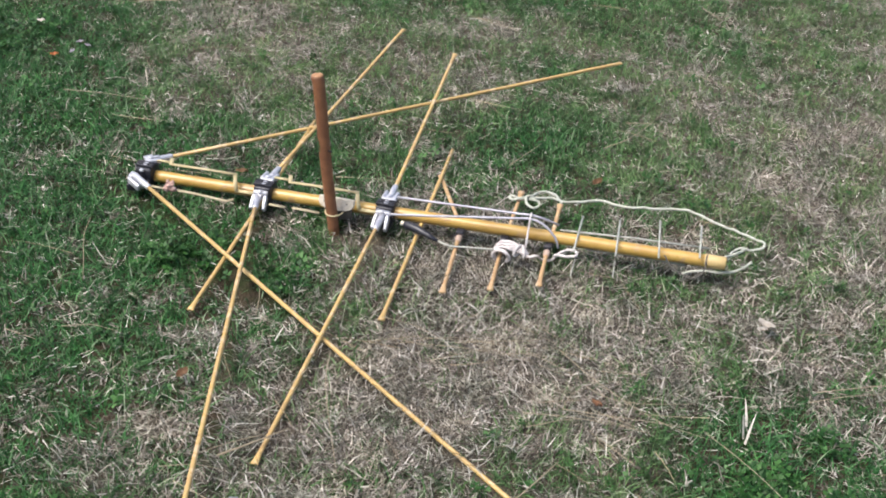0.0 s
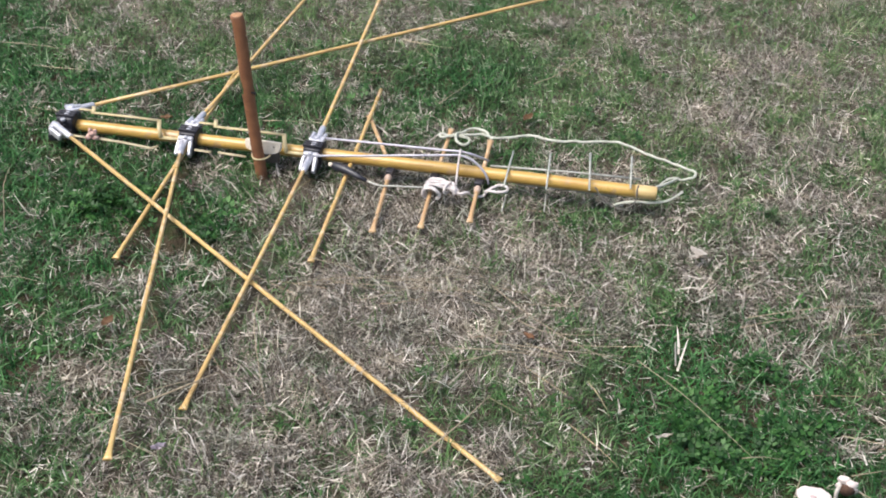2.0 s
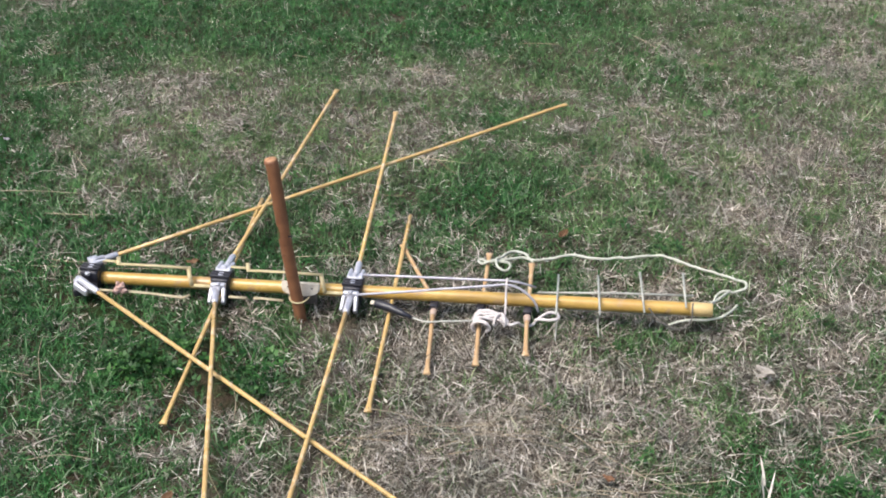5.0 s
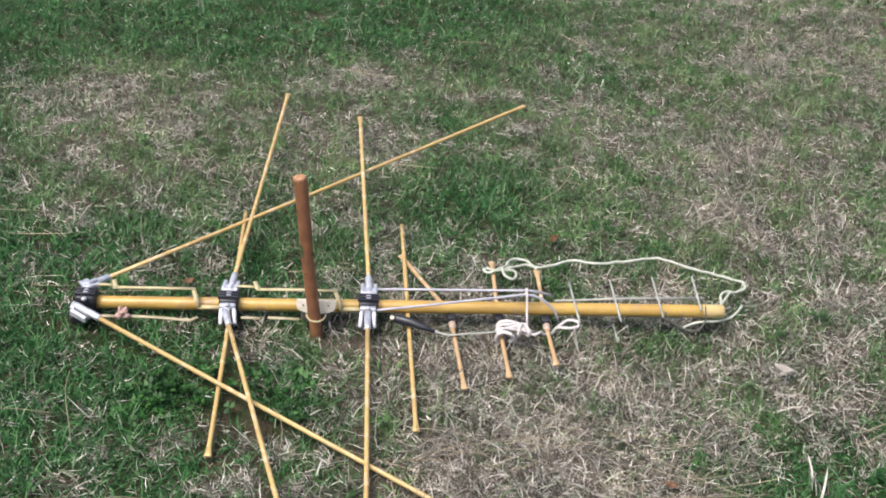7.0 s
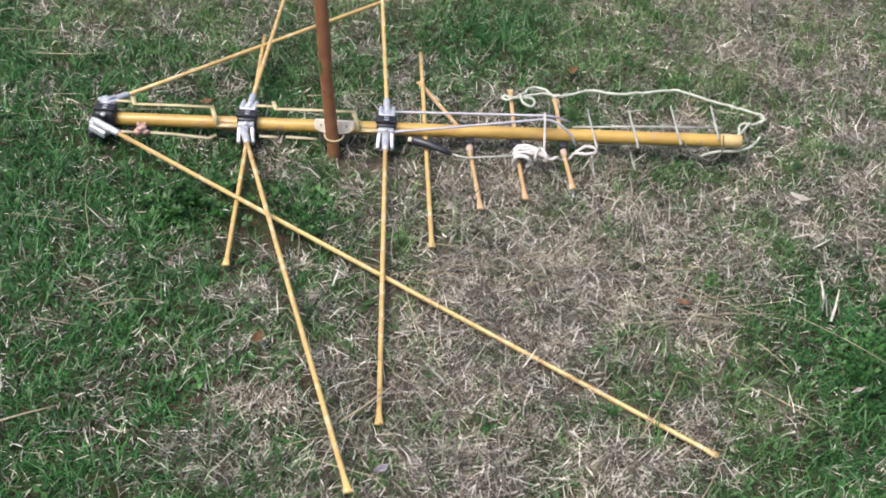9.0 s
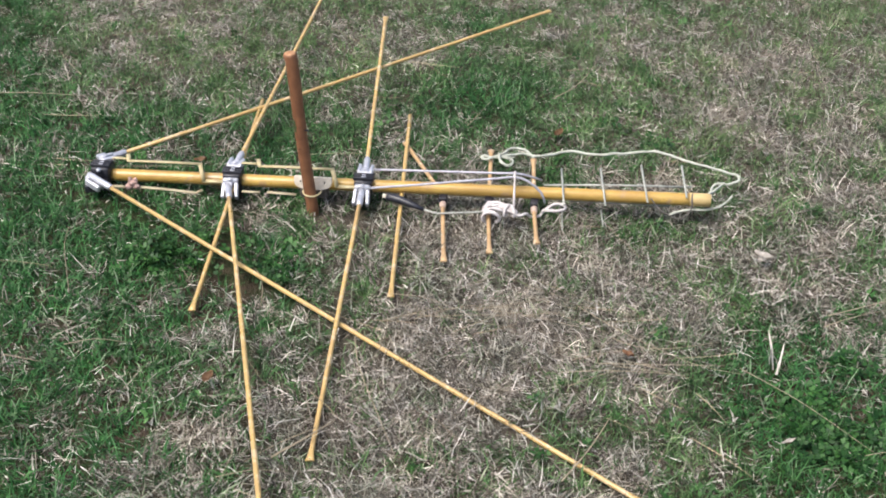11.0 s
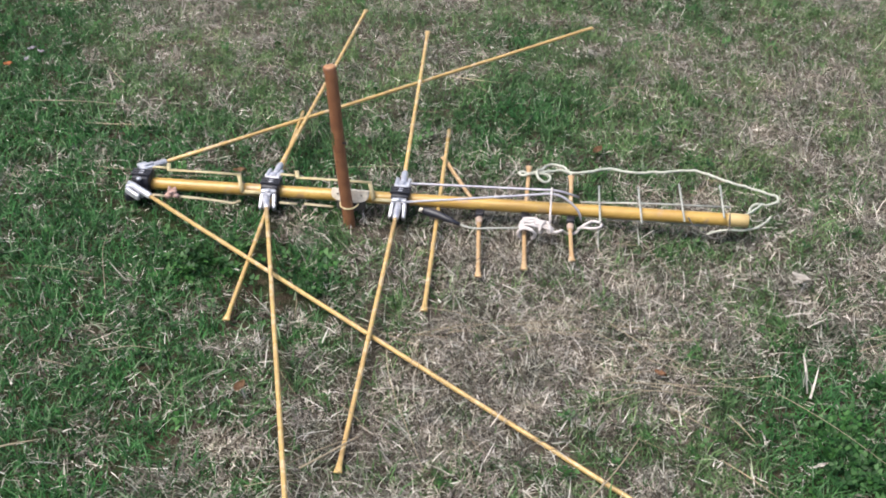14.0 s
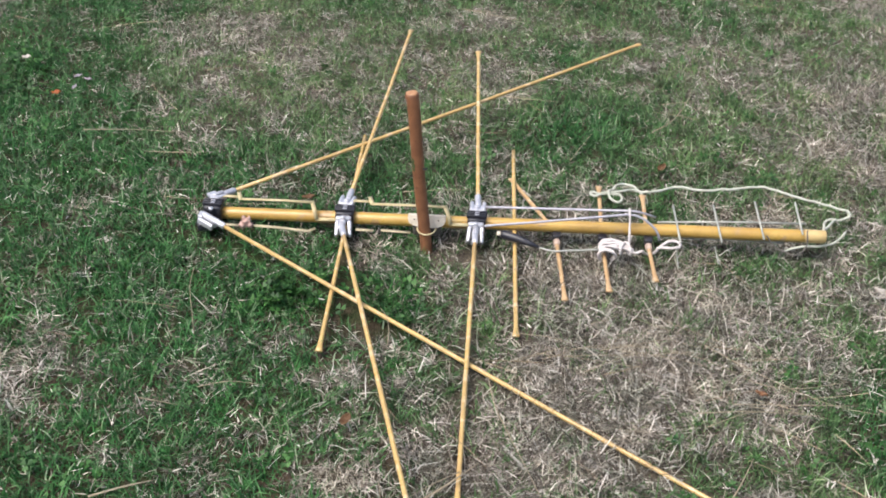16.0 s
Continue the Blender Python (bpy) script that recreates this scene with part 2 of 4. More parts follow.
# ---- fields that say where grass, straw and clover grow ----
def lattice(seed, cell):
    table = np.random.default_rng(seed).random((256, 256))

    def value(x, y):
        fx, fy = x / cell + 57.3, y / cell + 91.7
        ix, iy = np.floor(fx).astype(int), np.floor(fy).astype(int)
        tx, ty = fx - ix, fy - iy
        tx, ty = tx * tx * (3 - 2 * tx), ty * ty * (3 - 2 * ty)
        a = table[ix % 256, iy % 256] * (1 - tx) + table[(ix + 1) % 256, iy % 256] * tx
        b = table[ix % 256, (iy + 1) % 256] * (1 - tx) + table[(ix + 1) % 256, (iy + 1) % 256] * tx
        return a * (1 - ty) + b * ty - 0.5
    return value


N_WIDE, N_MID, N_TUFT, N_FINE, N_LIE = lattice(1, 0.45), lattice(2, 0.13), lattice(3, 0.05), lattice(4, 0.022), lattice(5, 0.09)
# x, y, radius, amount: where the lawn is greener, and where it is drier
GREENER = [
    (0.16, -0.22, 0.28, 0.29), (1.54, -0.64, 0.14, 0.34), (0.82, 0.56, 0.14, 0.46), (0.64, 1.88, 0.40, 0.60), (-0.74, 0.56, 0.28, 0.62), (0.10, -1.06, 0.20, 0.27),
    (1.36, -1.00, 0.07, 0.23), (1.78, -0.88, 0.07, 0.39), (-0.50, 1.46, 0.20, 0.42), (0.34, -0.28, 0.10, 0.27), (1.48, -0.46, 0.07, 0.23), (0.34, 0.32, 0.20, 0.15),
    (0.10, -0.70, 0.07, 0.22), (0.04, 1.52, 0.22, 0.42), (0.76, 0.98, 0.07, 0.25), (1.00, 0.26, 0.14, 0.14), (1.06, -0.70, 0.07, 0.12), (1.42, -0.64, 0.07, 0.21),
    (0.58, -1.18, 0.07, 0.13), (-0.32, 0.02, 0.20, 0.11), (1.30, 1.28, 0.10, 0.17), (1.90, 0.62, 0.10, 0.17), (1.42, -0.88, 0.07, 0.17), (1.50, -0.50, 0.10, 0.28),
]
DRIER = [
    (0.88, -0.52, 0.20, 0.41), (0.64, -0.94, 0.10, 0.27), (0.82, -0.10, 0.14, 0.30), (1.54, 0.38, 0.28, 0.16), (0.88, -1.12, 0.10, 0.12), (1.18, -0.22, 0.14, 0.15),
    (-0.14, 0.98, 0.20, 0.28), (2.20, 1.64, 0.40, 0.18), (0.64, -0.70, 0.10, 0.15), (1.06, -0.88, 0.07, 0.19), (0.52, 1.22, 0.14, 0.30), (1.42, 0.44, 0.07, 0.31),
    (1.30, -0.70, 0.07, 0.19), (0.58, 0.74, 0.10, 0.26), (1.60, 0.86, 0.14, 0.28), (1.30, -0.52, 0.07, 0.10), (-0.08, -0.58, 0.07, 0.08), (1.48, -0.04, 0.07, 0.10),
    (1.54, -0.88, 0.07, 0.12), (0.16, -0.88, 0.07, 0.05), (1.12, 0.98, 0.14, 0.20), (0.56, -0.13, 0.08, 0.30),
]


def lush(x, y):
    """The broad pattern: 0 bare straw, 1 thick green."""
    g = 0.60 + 0.24 * np.clip((0.35 - x) / 0.4, 0, 1) * np.clip((0.5 - y) / 0.4, 0, 1) + 0.10 * np.clip((y - 0.1) / 0.4, 0, 1) + 0.12 * N_WIDE(x, y)
    for patches, sign in ((GREENER, 1.25), (DRIER, -1.25)):
        for cx, cy, r, a in patches:
            g = g + sign * a * np.exp(-((x - cx) ** 2 + (y - cy) ** 2) / (2 * r * r))
    return g


def fading(x, y):
    # the last term makes the grass behind the boom paler, dry or not
    return np.clip(0.95 - 1.15 * lush(x, y) + 0.45 * N_MID(x, y) + 0.42 * np.clip((y - 0.1) / 0.4, 0, 1) * np.clip((x + 0.55) / 0.4, 0, 1), 0, 1)


def greenness(x, y):
    g = np.clip(lush(x, y) + 0.40 * N_MID(x, y) + 0.85 * N_TUFT(x, y) + 0.6 * N_FINE(x, y), 0, 1)
    return g * g * (3 - 2 * g)


def note_fading(me, x, y):
    me.attributes.new("dry", "FLOAT", "POINT").data.foreach_set("value", fading(x, y).astype(np.float32).ravel())


def near(x, y):
    """Full growth round the antenna, sparser farther out."""
    left, right = -0.30 - 0.62 * np.clip(y + 0.95, 0, 1.7), 1.98 + 0.12 * np.clip(y + 0.3, 0, 2.4)
    return np.where((x > left) & (x < right) & (y > -1.35) & (y < 2.25), 1.0, 0.10)


CLOVER_AT = [(0.20, -0.25, 0.06), (0.32, -0.22, 0.05), (0.42, -0.31, 0.06), (1.46, -0.60, 0.05), (1.52, -0.68, 0.055), (1.60, -0.67, 0.05), (1.68, -0.62, 0.045), (1.60, -0.44, 0.05), (1.80, -0.86, 0.05), (-0.75, 0.65, 0.12)]


def cloveriness(x, y):
    g = 0 * x
    for cx, cy, r in CLOVER_AT:
        g = g + np.exp(-((x - cx) ** 2 + (y - cy) ** 2) / (2 * r * r))
    return np.clip(g + 0.5 * N_MID(x, y) + 0.5 * N_TUFT(x, y) - 0.1, 0, 1)


def height(x, y):
    return 0.012 * N_MID(x, y) + 0.03 * N_WIDE(x, y) * np.clip((np.hypot(x - 0.7, y) - 0.9) / 2, 0, 1) + 0.006 * N_TUFT(x, y) - 0.006 - 0.022 * np.exp(-((x - 1.17) ** 2 + (y + 0.88) ** 2) / 0.06) - 0.010 * np.exp(-((x - 0.31) ** 2 + (y + 0.46) ** 2) / 0.02)


# ---- the ground: one sheet, fine near the antenna, out to the horizon ----
def ground():
    fine_x, fine_y = np.arange(-1.7, 2.7, 0.02), np.arange(-1.8, 2.9, 0.02)
    far = np.array([0.4, 1.2, 3, 7, 15, 40, 110, 300, 800])
    xs = np.concatenate([fine_x[0] - far[::-1], fine_x, fine_x[-1] + far])
    ys = np.concatenate([fine_y[0] - far[::-1], fine_y, fine_y[-1] + far])
    gx, gy = np.meshgrid(xs, ys)
    gz = np.where((np.abs(gx - 0.5) < 6) & (np.abs(gy - 0.5) < 6), height(gx, gy), 0.0)
    nx, ny = len(xs), len(ys)
    co = np.stack([gx, gy, gz], -1).reshape(-1, 3)
    i = (np.arange(ny - 1)[:, None] * nx + np.arange(nx - 1)[None]).ravel()
    me = bpy.data.meshes.new("ground")
    me.from_pydata(co.tolist(), [], np.stack([i, i + 1, i + nx + 1, i + nx], -1).tolist())
    me.materials.append(M_GROUND)
    note_fading(me, gx, gy)
    out = np.clip((np.hypot(gx - 0.6, gy - 0.4) - 1.9) / 1.6, 0, 1)
    me.attributes.new("open_turf", "FLOAT", "POINT").data.foreach_set("value", out.astype(np.float32).ravel())
    me.shade_smooth()
    return tagged(new("ground", me), "brown soil and matted thatch under a patchy lawn", "ground", kind="structure")


ground()


PRESSED = [(0.0, -0.047, 1.175, -0.847), (0.594, -0.04, 0.618, -0.832), (0.308, 0.0, 0.314, -0.437), (0.68, 0.0, 0.698, -0.356), (0.30, -0.04, 0.578, -1.037)]


def open_ground(x, y):
    """Growth is thin round the mushrooms and pressed down under the rods."""
    keep = np.where((np.hypot(x - 1.683, y + 0.79) < 0.042) | (np.hypot(x - 1.752, y + 0.72) < 0.026), 0.12, 1.0)
    keep = np.where(np.hypot((x - 0.56) / 1.5, y + 0.07) < 0.055, keep * 0.35, keep)
    for ax, ay, bx, by in PRESSED:
        dx, dy = bx - ax, by - ay
        t = np.clip(((x - ax) * dx + (y - ay) * dy) / (dx * dx + dy * dy), 0, 1)
        keep = np.where(np.hypot(x - ax - t * dx, y - ay - t * dy) < 0.020, keep * 0.15, keep)
    return keep


def scatter(n, density, area=(-1.45, 2.35, -1.55, 2.35)):
    """n places drawn by a density from 0 to 1."""
    xs, ys, have = [], [], 0
    while have < n:
        x, y = rng.uniform(area[0], area[1], n), rng.uniform(area[2], area[3], n)
        keep = rng.random(n) < density(x, y)
        xs.append(x[keep])
        ys.append(y[keep])
        have += keep.sum()
    return np.concatenate(xs)[:n], np.concatenate(ys)[:n]


def ribbons(name, x, y, z, azimuth, length, width, rise, droop, bend, material, label, category, levels=(0, 0.4, 0.75, 1.0)):
    """Many narrow blades in one mesh. rise: the angle at the root; droop: how far it falls over; bend: sideways."""
    n, k = len(x), len(levels)
    s = np.array(levels)[None, :]
    # the blade's line, by adding up short steps
    px, pz, ps = np.zeros((n, k)), np.zeros((n, k)), np.zeros((n, k))
    for j in range(1, k):
        mid, d = (levels[j] + levels[j - 1]) / 2, levels[j] - levels[j - 1]
        a = rise - droop * mid
        px[:, j] = px[:, j - 1] + np.cos(a) * length * d
        pz[:, j] = pz[:, j - 1] + np.sin(a) * length * d
        ps[:, j] = ps[:, j - 1] + bend * mid * length * d
    pz = np.maximum(pz, 0.0005)
    ca, sa = np.cos(azimuth)[:, None], np.sin(azimuth)[:, None]
    cx, cy, cz = x[:, None] + px * ca - ps * sa, y[:, None] + px * sa + ps * ca, z[:, None] + pz
    w = (width[:, None] / 2) * (1 - 0.15 * s - 0.75 * s ** 3)
    tilt = rng.uniform(-0.7, 0.7, n)[:, None]
    ox, oy, oz = -sa * w * np.cos(tilt), ca * w * np.cos(tilt), w * np.sin(tilt)
    co = np.stack([np.stack([cx - ox, cy - oy, cz - oz], -1), np.stack([cx + ox, cy + oy, cz + oz], -1)], 2).reshape(n, 2 * k, 3)
    base = (np.arange(n) * 2 * k)[:, None, None]
    quad = np.array([[2 * j, 2 * j + 1, 2 * j + 3, 2 * j + 2] for j in range(k - 1)])[None]
    idx = (base + quad).reshape(-1)
    me = bpy.data.meshes.new(name)
    me.vertices.add(n * 2 * k)
    me.vertices.foreach_set("co", co.astype(np.float32).ravel())
    m = n * (k - 1)
    me.loops.add(4 * m)
    me.loops.foreach_set("vertex_index", idx.astype(np.int32))
    me.polygons.add(m)
    me.polygons.foreach_set("loop_start", np.arange(0, 4 * m, 4, dtype=np.int32))
    me.polygons.foreach_set("loop_total", np.full(m, 4, dtype=np.int32))
    me.update(calc_edges=True)
    me.materials.append(material)
    note_fading(me, np.repeat(x, 2 * k), np.repeat(y, 2 * k))
    return tagged(new(name, me), label, category, kind="stuff")


def lawn():
    turn = 2 * math.pi
    # green blades: tufts that spread from one root, and single blades between
    tufts, each = 19500, 12
    cx, cy = scatter(tufts, lambda x, y: near(x, y) * open_ground(x, y) * np.clip(0.15 + 0.92 * greenness(x, y) + 0.5 * N_FINE(x, y), 0, 1))
    spread, tall = np.repeat(rng.uniform(0.006, 0.018, tufts), each), np.repeat(rng.uniform(0.7, 1.25, tufts), each)
    n1, n2 = tufts * each, 100000
    sx, sy = scatter(n2, lambda x, y: near(x, y) * open_ground(x, y) * np.clip(0.10 + 0.9 * greenness(x, y), 0, 1))
    x = np.concatenate([np.repeat(cx, each) + rng.normal(0, 1, n1) * spread, sx])
    y = np.concatenate([np.repeat(cy, each) + rng.normal(0, 1, n1) * spread, sy])
    tall = np.concatenate([tall, np.ones(n2)])
    n = n1 + n2
    ribbons("grass", x, y, height(x, y) - 0.003, rng.uniform(0, turn, n), tall * rng.gamma(6, 0.0046, n).clip(0.010, 0.065), rng.uniform(0.0016, 0.0038, n) * (1 - 0.3 * np.clip((y - 0.2) / 0.8, 0, 1)),
            rng.uniform(0.5, 1.5, n), rng.uniform(0.2, 1.5, n), rng.normal(0, 0.35, n), M_GRASS, "short green lawn grass growing in uneven tufts", "grass", (0, 0.5, 1.0))
    # dead straw: tangled tufts and a flat mat
    tufts, each = 12000, 12
    cx, cy = scatter(tufts, lambda x, y: near(x, y) * open_ground(x, y) * np.clip(0.05 + 0.95 * (1 - greenness(x, y)) ** 1.2 + 0.2 * N_FINE(x, y), 0, 1))
    n1, n2 = tufts * each, 150000
    sx, sy = scatter(n2, lambda x, y: near(x, y) * open_ground(x, y) * np.clip(0.07 + 0.93 * (1 - greenness(x, y)) ** 1.2, 0, 1))
    x = np.concatenate([np.repeat(cx, each) + rng.normal(0, 0.010, n1), sx])
    y = np.concatenate([np.repeat(cy, each) + rng.normal(0, 0.010, n1), sy])
    n = n1 + n2
    lie = 7.0 * N_LIE(x, y) + rng.normal(0, 1.0, n) + rng.integers(0, 2, n) * math.pi
    rise = np.concatenate([rng.uniform(0.0, 1.15, n1), rng.uniform(-0.05, 0.4, n2)])
    ribbons("dry_grass", x, y, height(x, y) + rng.uniform(0.0, 0.012, n), lie, rng.gamma(4, 0.0074, n).clip(0.010, 0.090) * (1 - 0.35 * greenness(x, y)) * (1 - 0.25 * np.clip((y - 0.2) / 0.8, 0, 1)), rng.uniform(0.0008, 0.0023, n) * (1 + 0.6 * (rng.random(n) < 0.12)) * (1 - 0.3 * np.clip((y - 0.2) / 0.8, 0, 1)),
            rise, rng.uniform(0.0, 0.8, n), rng.normal(0, 0.32, n), M_STRAW, "matted tan straw of dead grass", "dry grass", (0, 0.5, 1.0))
    # pine needles and long stalks lying on top
    n = 220
    x, y = scatter(n, lambda x, y: np.clip(0.1 + np.exp(-((x - 1.05) ** 2 + (y + 0.42) ** 2) / 0.09), 0, 1))
    ribbons("pine_needles", x, y, height(x, y) + rng.uniform(0.01, 0.028, n), rng.normal(0.05, 0.6, n) + rng.integers(0, 2, n) * math.pi, rng.uniform(0.08, 0.2, n), rng.uniform(0.0012, 0.002, n),
            rng.uniform(-0.05, 0.12, n), rng.uniform(-0.05, 0.2, n), rng.uniform(-0.35, 0.35, n), M_NEEDLE, "scattered long reddish-tan pine needles on the grass", "pine needles", (0, 0.25, 0.5, 0.75, 1.0))


lawn()


def outer_lawn():
    """The same lawn going on around, in coarser blades."""
    wide, turn = (-6.0, 7.5, -6.0, 7.5), 2 * math.pi

    def beyond(x, y):
        d = np.hypot((x - 0.6) / 1.1, y - 0.4)
        return np.where(near(x, y) > 0.5, 0.0, np.clip(1.25 - d / 7.0, 0.0, 1.0) ** 1.5)

    for name, n, green, m, label, category in (("grass", 90000, 1, M_GRASS, "sparser green grass of the lawn farther out", "grass"), ("dry_grass", 70000, 0, M_STRAW, "dead tan straw of the lawn farther out", "dry grass")):
        x, y = scatter(n, lambda x, y: beyond(x, y) * np.clip(0.1 + (greenness(x, y) if green else 1.15 - greenness(x, y)), 0, 1), wide)
        ribbons(name, x, y, height(x, y) - 0.002, rng.uniform(0, turn, n), rng.uniform(0.04, 0.085, n), rng.uniform(0.006, 0.012, n), rng.uniform(0.2, 1.0, n), rng.uniform(0.3, 1.2, n), rng.uniform(-0.6, 0.6, n), m, label, category, (0, 1.0))


outer_lawn()


def clover():
    """Three-lobed leaves held flat over the ground."""
    n = 3300
    x, y = scatter(n, lambda x, y: open_ground(x, y) * np.clip(np.maximum(cloveriness(x, y) - 0.2, 0.02 * (greenness(x, y) > 0.8)), 0, 1))
    z = height(x, y) + rng.uniform(0.008, 0.026, n)
    size, spin = rng.uniform(0.006, 0.0125, n), rng.uniform(0, 2 * math.pi, n)
    shape = np.array([(0.05, 0, 0), (0.55, 0.42, 0.10), (0.98, 0.40, 0.16), (0.90, 0, 0.06), (0.98, -0.40, 0.16), (0.55, -0.42, 0.10)])
    tx, ty = rng.normal(0, 0.5, n), rng.normal(0, 0.5, n)
    co = np.zeros((n, 3, 6, 3))
    for leaf in range(3):
        a = spin + leaf * 2 * math.pi / 3
        lx = size[:, None] * (np.cos(a)[:, None] * shape[None, :, 0] - np.sin(a)[:, None] * shape[None, :, 1])
        ly = size[:, None] * (np.sin(a)[:, None] * shape[None, :, 0] + np.cos(a)[:, None] * shape[None, :, 1])
        co[:, leaf, :, 0], co[:, leaf, :, 1] = x[:, None] + lx, y[:, None] + ly
        co[:, leaf, :, 2] = z[:, None] + size[:, None] * shape[None, :, 2] + lx * tx[:, None] + ly * ty[:, None]
    faces = np.array([[0, 1, 2, 3], [0, 3, 4, 5]])
    idx = (np.arange(n * 3)[:, None, None] * 6 + faces[None]).reshape(-1)
    me = bpy.data.meshes.new("clover")
    me.vertices.add(n * 18)
    me.vertices.foreach_set("co", co.astype(np.float32).ravel())
    m = n * 6
    me.loops.add(4 * m)
    me.loops.foreach_set("vertex_index", idx.astype(np.int32))
    me.polygons.add(m)
    me.polygons.foreach_set("loop_start", np.arange(0, 4 * m, 4, dtype=np.int32))
    me.polygons.foreach_set("loop_total", np.full(m, 4, dtype=np.int32))
    me.update(calc_edges=True)
    me.materials.append(M_CLOVER)
    tagged(new("clover", me), "patches of bright green clover leaves in the lawn", "clover", kind="stuff")


clover()

# ---- the antenna ----
R_BOOM, R_ROD = 0.0138, 0.0046


def boom_z(x):
    return 0.027 + 0.0275 * x


def clamp_z(x):
    return 0.035 + 0.019 * x


def boom_y(x):
    return 0.008 * max(0.0, x) / 1.35


antenna = thing("log_periodic_antenna", "folded yellow log-periodic antenna lying on patchy grass", "antenna")


def boom():
    p = [(x, boom_y(x), boom_z(x)) for x in np.linspace(-0.014, 1.350, 24)]
    ob = part("boom", tube(p, R_BOOM, 20), M_YELLOW, antenna, "long yellow painted tube with worn paint")
    end = Vector(p[-1])
    part("end_cap", tube([end - Vector((0.042, 0, 0.0011)), end - Vector((0.040, 0, 0.0011)), end + Vector((0.002, 0, 0)), end + Vector((0.004, 0, 0))], [R_BOOM + 0.0002, R_BOOM + 0.0009, R_BOOM + 0.0009, R_BOOM - 0.001], 20), M_PALE, ob, "pale sleeve on the end of the tube")


boom()


def element(start, tip, socket=0.044, r=R_ROD, paint=None, back=0.008):
    """A rod with a flattened, flared tip; socket: length of its metal ferrule at the hinge; back: how far it reaches behind it."""
    a, b = Vector(start), Vector(tip)
    d = (b - a).normalized()
    n = (b - a).length
    sag = 0.001 * n
    last = (n - 0.045) / n
    stops = [last * k / 5 for k in range(6)]
    pts = [a + (b - a) * s - Vector((0, 0, sag * 4 * s * (1 - s))) for s in stops]
    rad, flat = [r] * 6, [(1, 1)] * 6
    b = b + d * 0.007
    pts += [b - d * 0.035, b - d * 0.020, b - d * 0.007, b]
    rad += [r] * 4
    flat += [(1, 1), (1.12, 0.9), (1.5, 0.75), (1.75, 0.62)]
    ob = part("element", tube(pts, rad, 10, flat), paint or M_ROD, antenna, "thin yellow tubular rod with a flattened tip")
    if socket:
        part("ferrule", tube([a - d * back, a - d * 0.006, a + d * (socket - 0.004), a + d * socket], [r * 1.3, r * 1.7, r * 1.6, r * 1.3], 12), M_ALU, ob, "bare aluminium ferrule")
    return ob


def clamp(x, swing=0):
    """A black ribbed block round the boom with a pronged aluminium hinge bracket before and behind it, turned with its rod."""
    c = Vector((x, boom_y(x), clamp_z(x)))
    bm = bmesh.new()
    block(bm, (0.040, 0.050, 0.040), c + Vector((0, -0.001, 0.001)), bevel=0.004)
    block(bm, (0.036, 0.060, 0.022), c + Vector((0, -0.012, -0.016)), bevel=0.003)
    body = part("clamp_block", bm, M_BLACK, antenna, "black plastic clamp block round the boom")
    for dy in (-0.017, -0.008, 0.001):
        part("rib", block(bmesh.new(), (0.044, 0.0042, 0.008), c + Vector((0, dy, 0.0235)), bevel=0.0012), M_BLACK, body)
    part("centre_nut", block(bmesh.new(), (0.010, 0.018, 0.006), c + Vector((0, -0.008, 0.0235)), bevel=0.0012), M_ALU, body, "small aluminium nut")
    turned = swing >= 20
    # behind: a flat plate on top with two short ears
    bm = bmesh.new()
    block(bm, (0.032, 0.022, 0.008), (0, -0.006, 0.004), bevel=0.002)
    for dx in (-0.002 if turned else -0.0135, 0.0135):
        block(bm, (0.0085, 0.034, 0.014), (dx, 0.002, 0.003), None, 0.0035, 3)
    bm.transform(Matrix.Translation(c + Vector((0, 0.024, 0.018))) @ Matrix.Rotation(radians(-swing * 0.8), 4, "Z"))
    bracket = part("hinge_bracket", bm, M_ALU, antenna, "cast aluminium two-pronged hinge bracket")
    bolt = c + Vector((0, 0.019, 0.024))
    part("hinge_bolt", tube([bolt, bolt + Vector((0, 0, 0.006)), bolt + Vector((0, 0, 0.0065))], [0.0055, 0.0055, 0.0035], 6), M_ALU, bracket)
    # before: two long prongs that slope down on either side of the rod
    bm = bmesh.new()
    block(bm, (0.022 if turned else 0.034, 0.012, 0.012), (0, 0.002, 0.002), bevel=0.003)
    tilt = Matrix.Rotation(radians(10 if turned else 38), 4, "X")
    for dx in (-0.0135 if turned else -0.0140, -0.001 if turned else 0.0140):
        block(bm, (0.0092, 0.042 if turned else 0.036, 0.016), (dx, -0.017, -0.006 if turned else -0.013), tilt @ Matrix.Rotation(dx * 3, 4, "Z"), 0.0035, 3)
    bm.transform(Matrix.Translation(c + Vector((-0.016, -0.040, 0.004) if turned else (0, -0.032, 0.008))) @ Matrix.Rotation(radians(swing), 4, "Z"))
    bracket = part("hinge_bracket", bm, M_ALU, antenna, "cast aluminium two-pronged hinge bracket")
    if turned:
        part("hinge_wedge", block(bmesh.new(), (0.034, 0.024, 0.020), c + Vector((-0.012, -0.046, -0.014)), Matrix.Rotation(radians(18), 4, "Z"), 0.004), M_BLACK, antenna, "black wedge under the hinge")
    else:
        part("hinge_tongue", block(bmesh.new(), (0.012, 0.026, 0.012), c + Vector((0, -0.040, 0.003)), Matrix.Rotation(radians(25), 4, "X"), 0.003), M_ALU, bracket)
    bolt = c + (Vector((0, -0.029, 0.017)) if turned else Vector((0, -0.033, 0.013)))
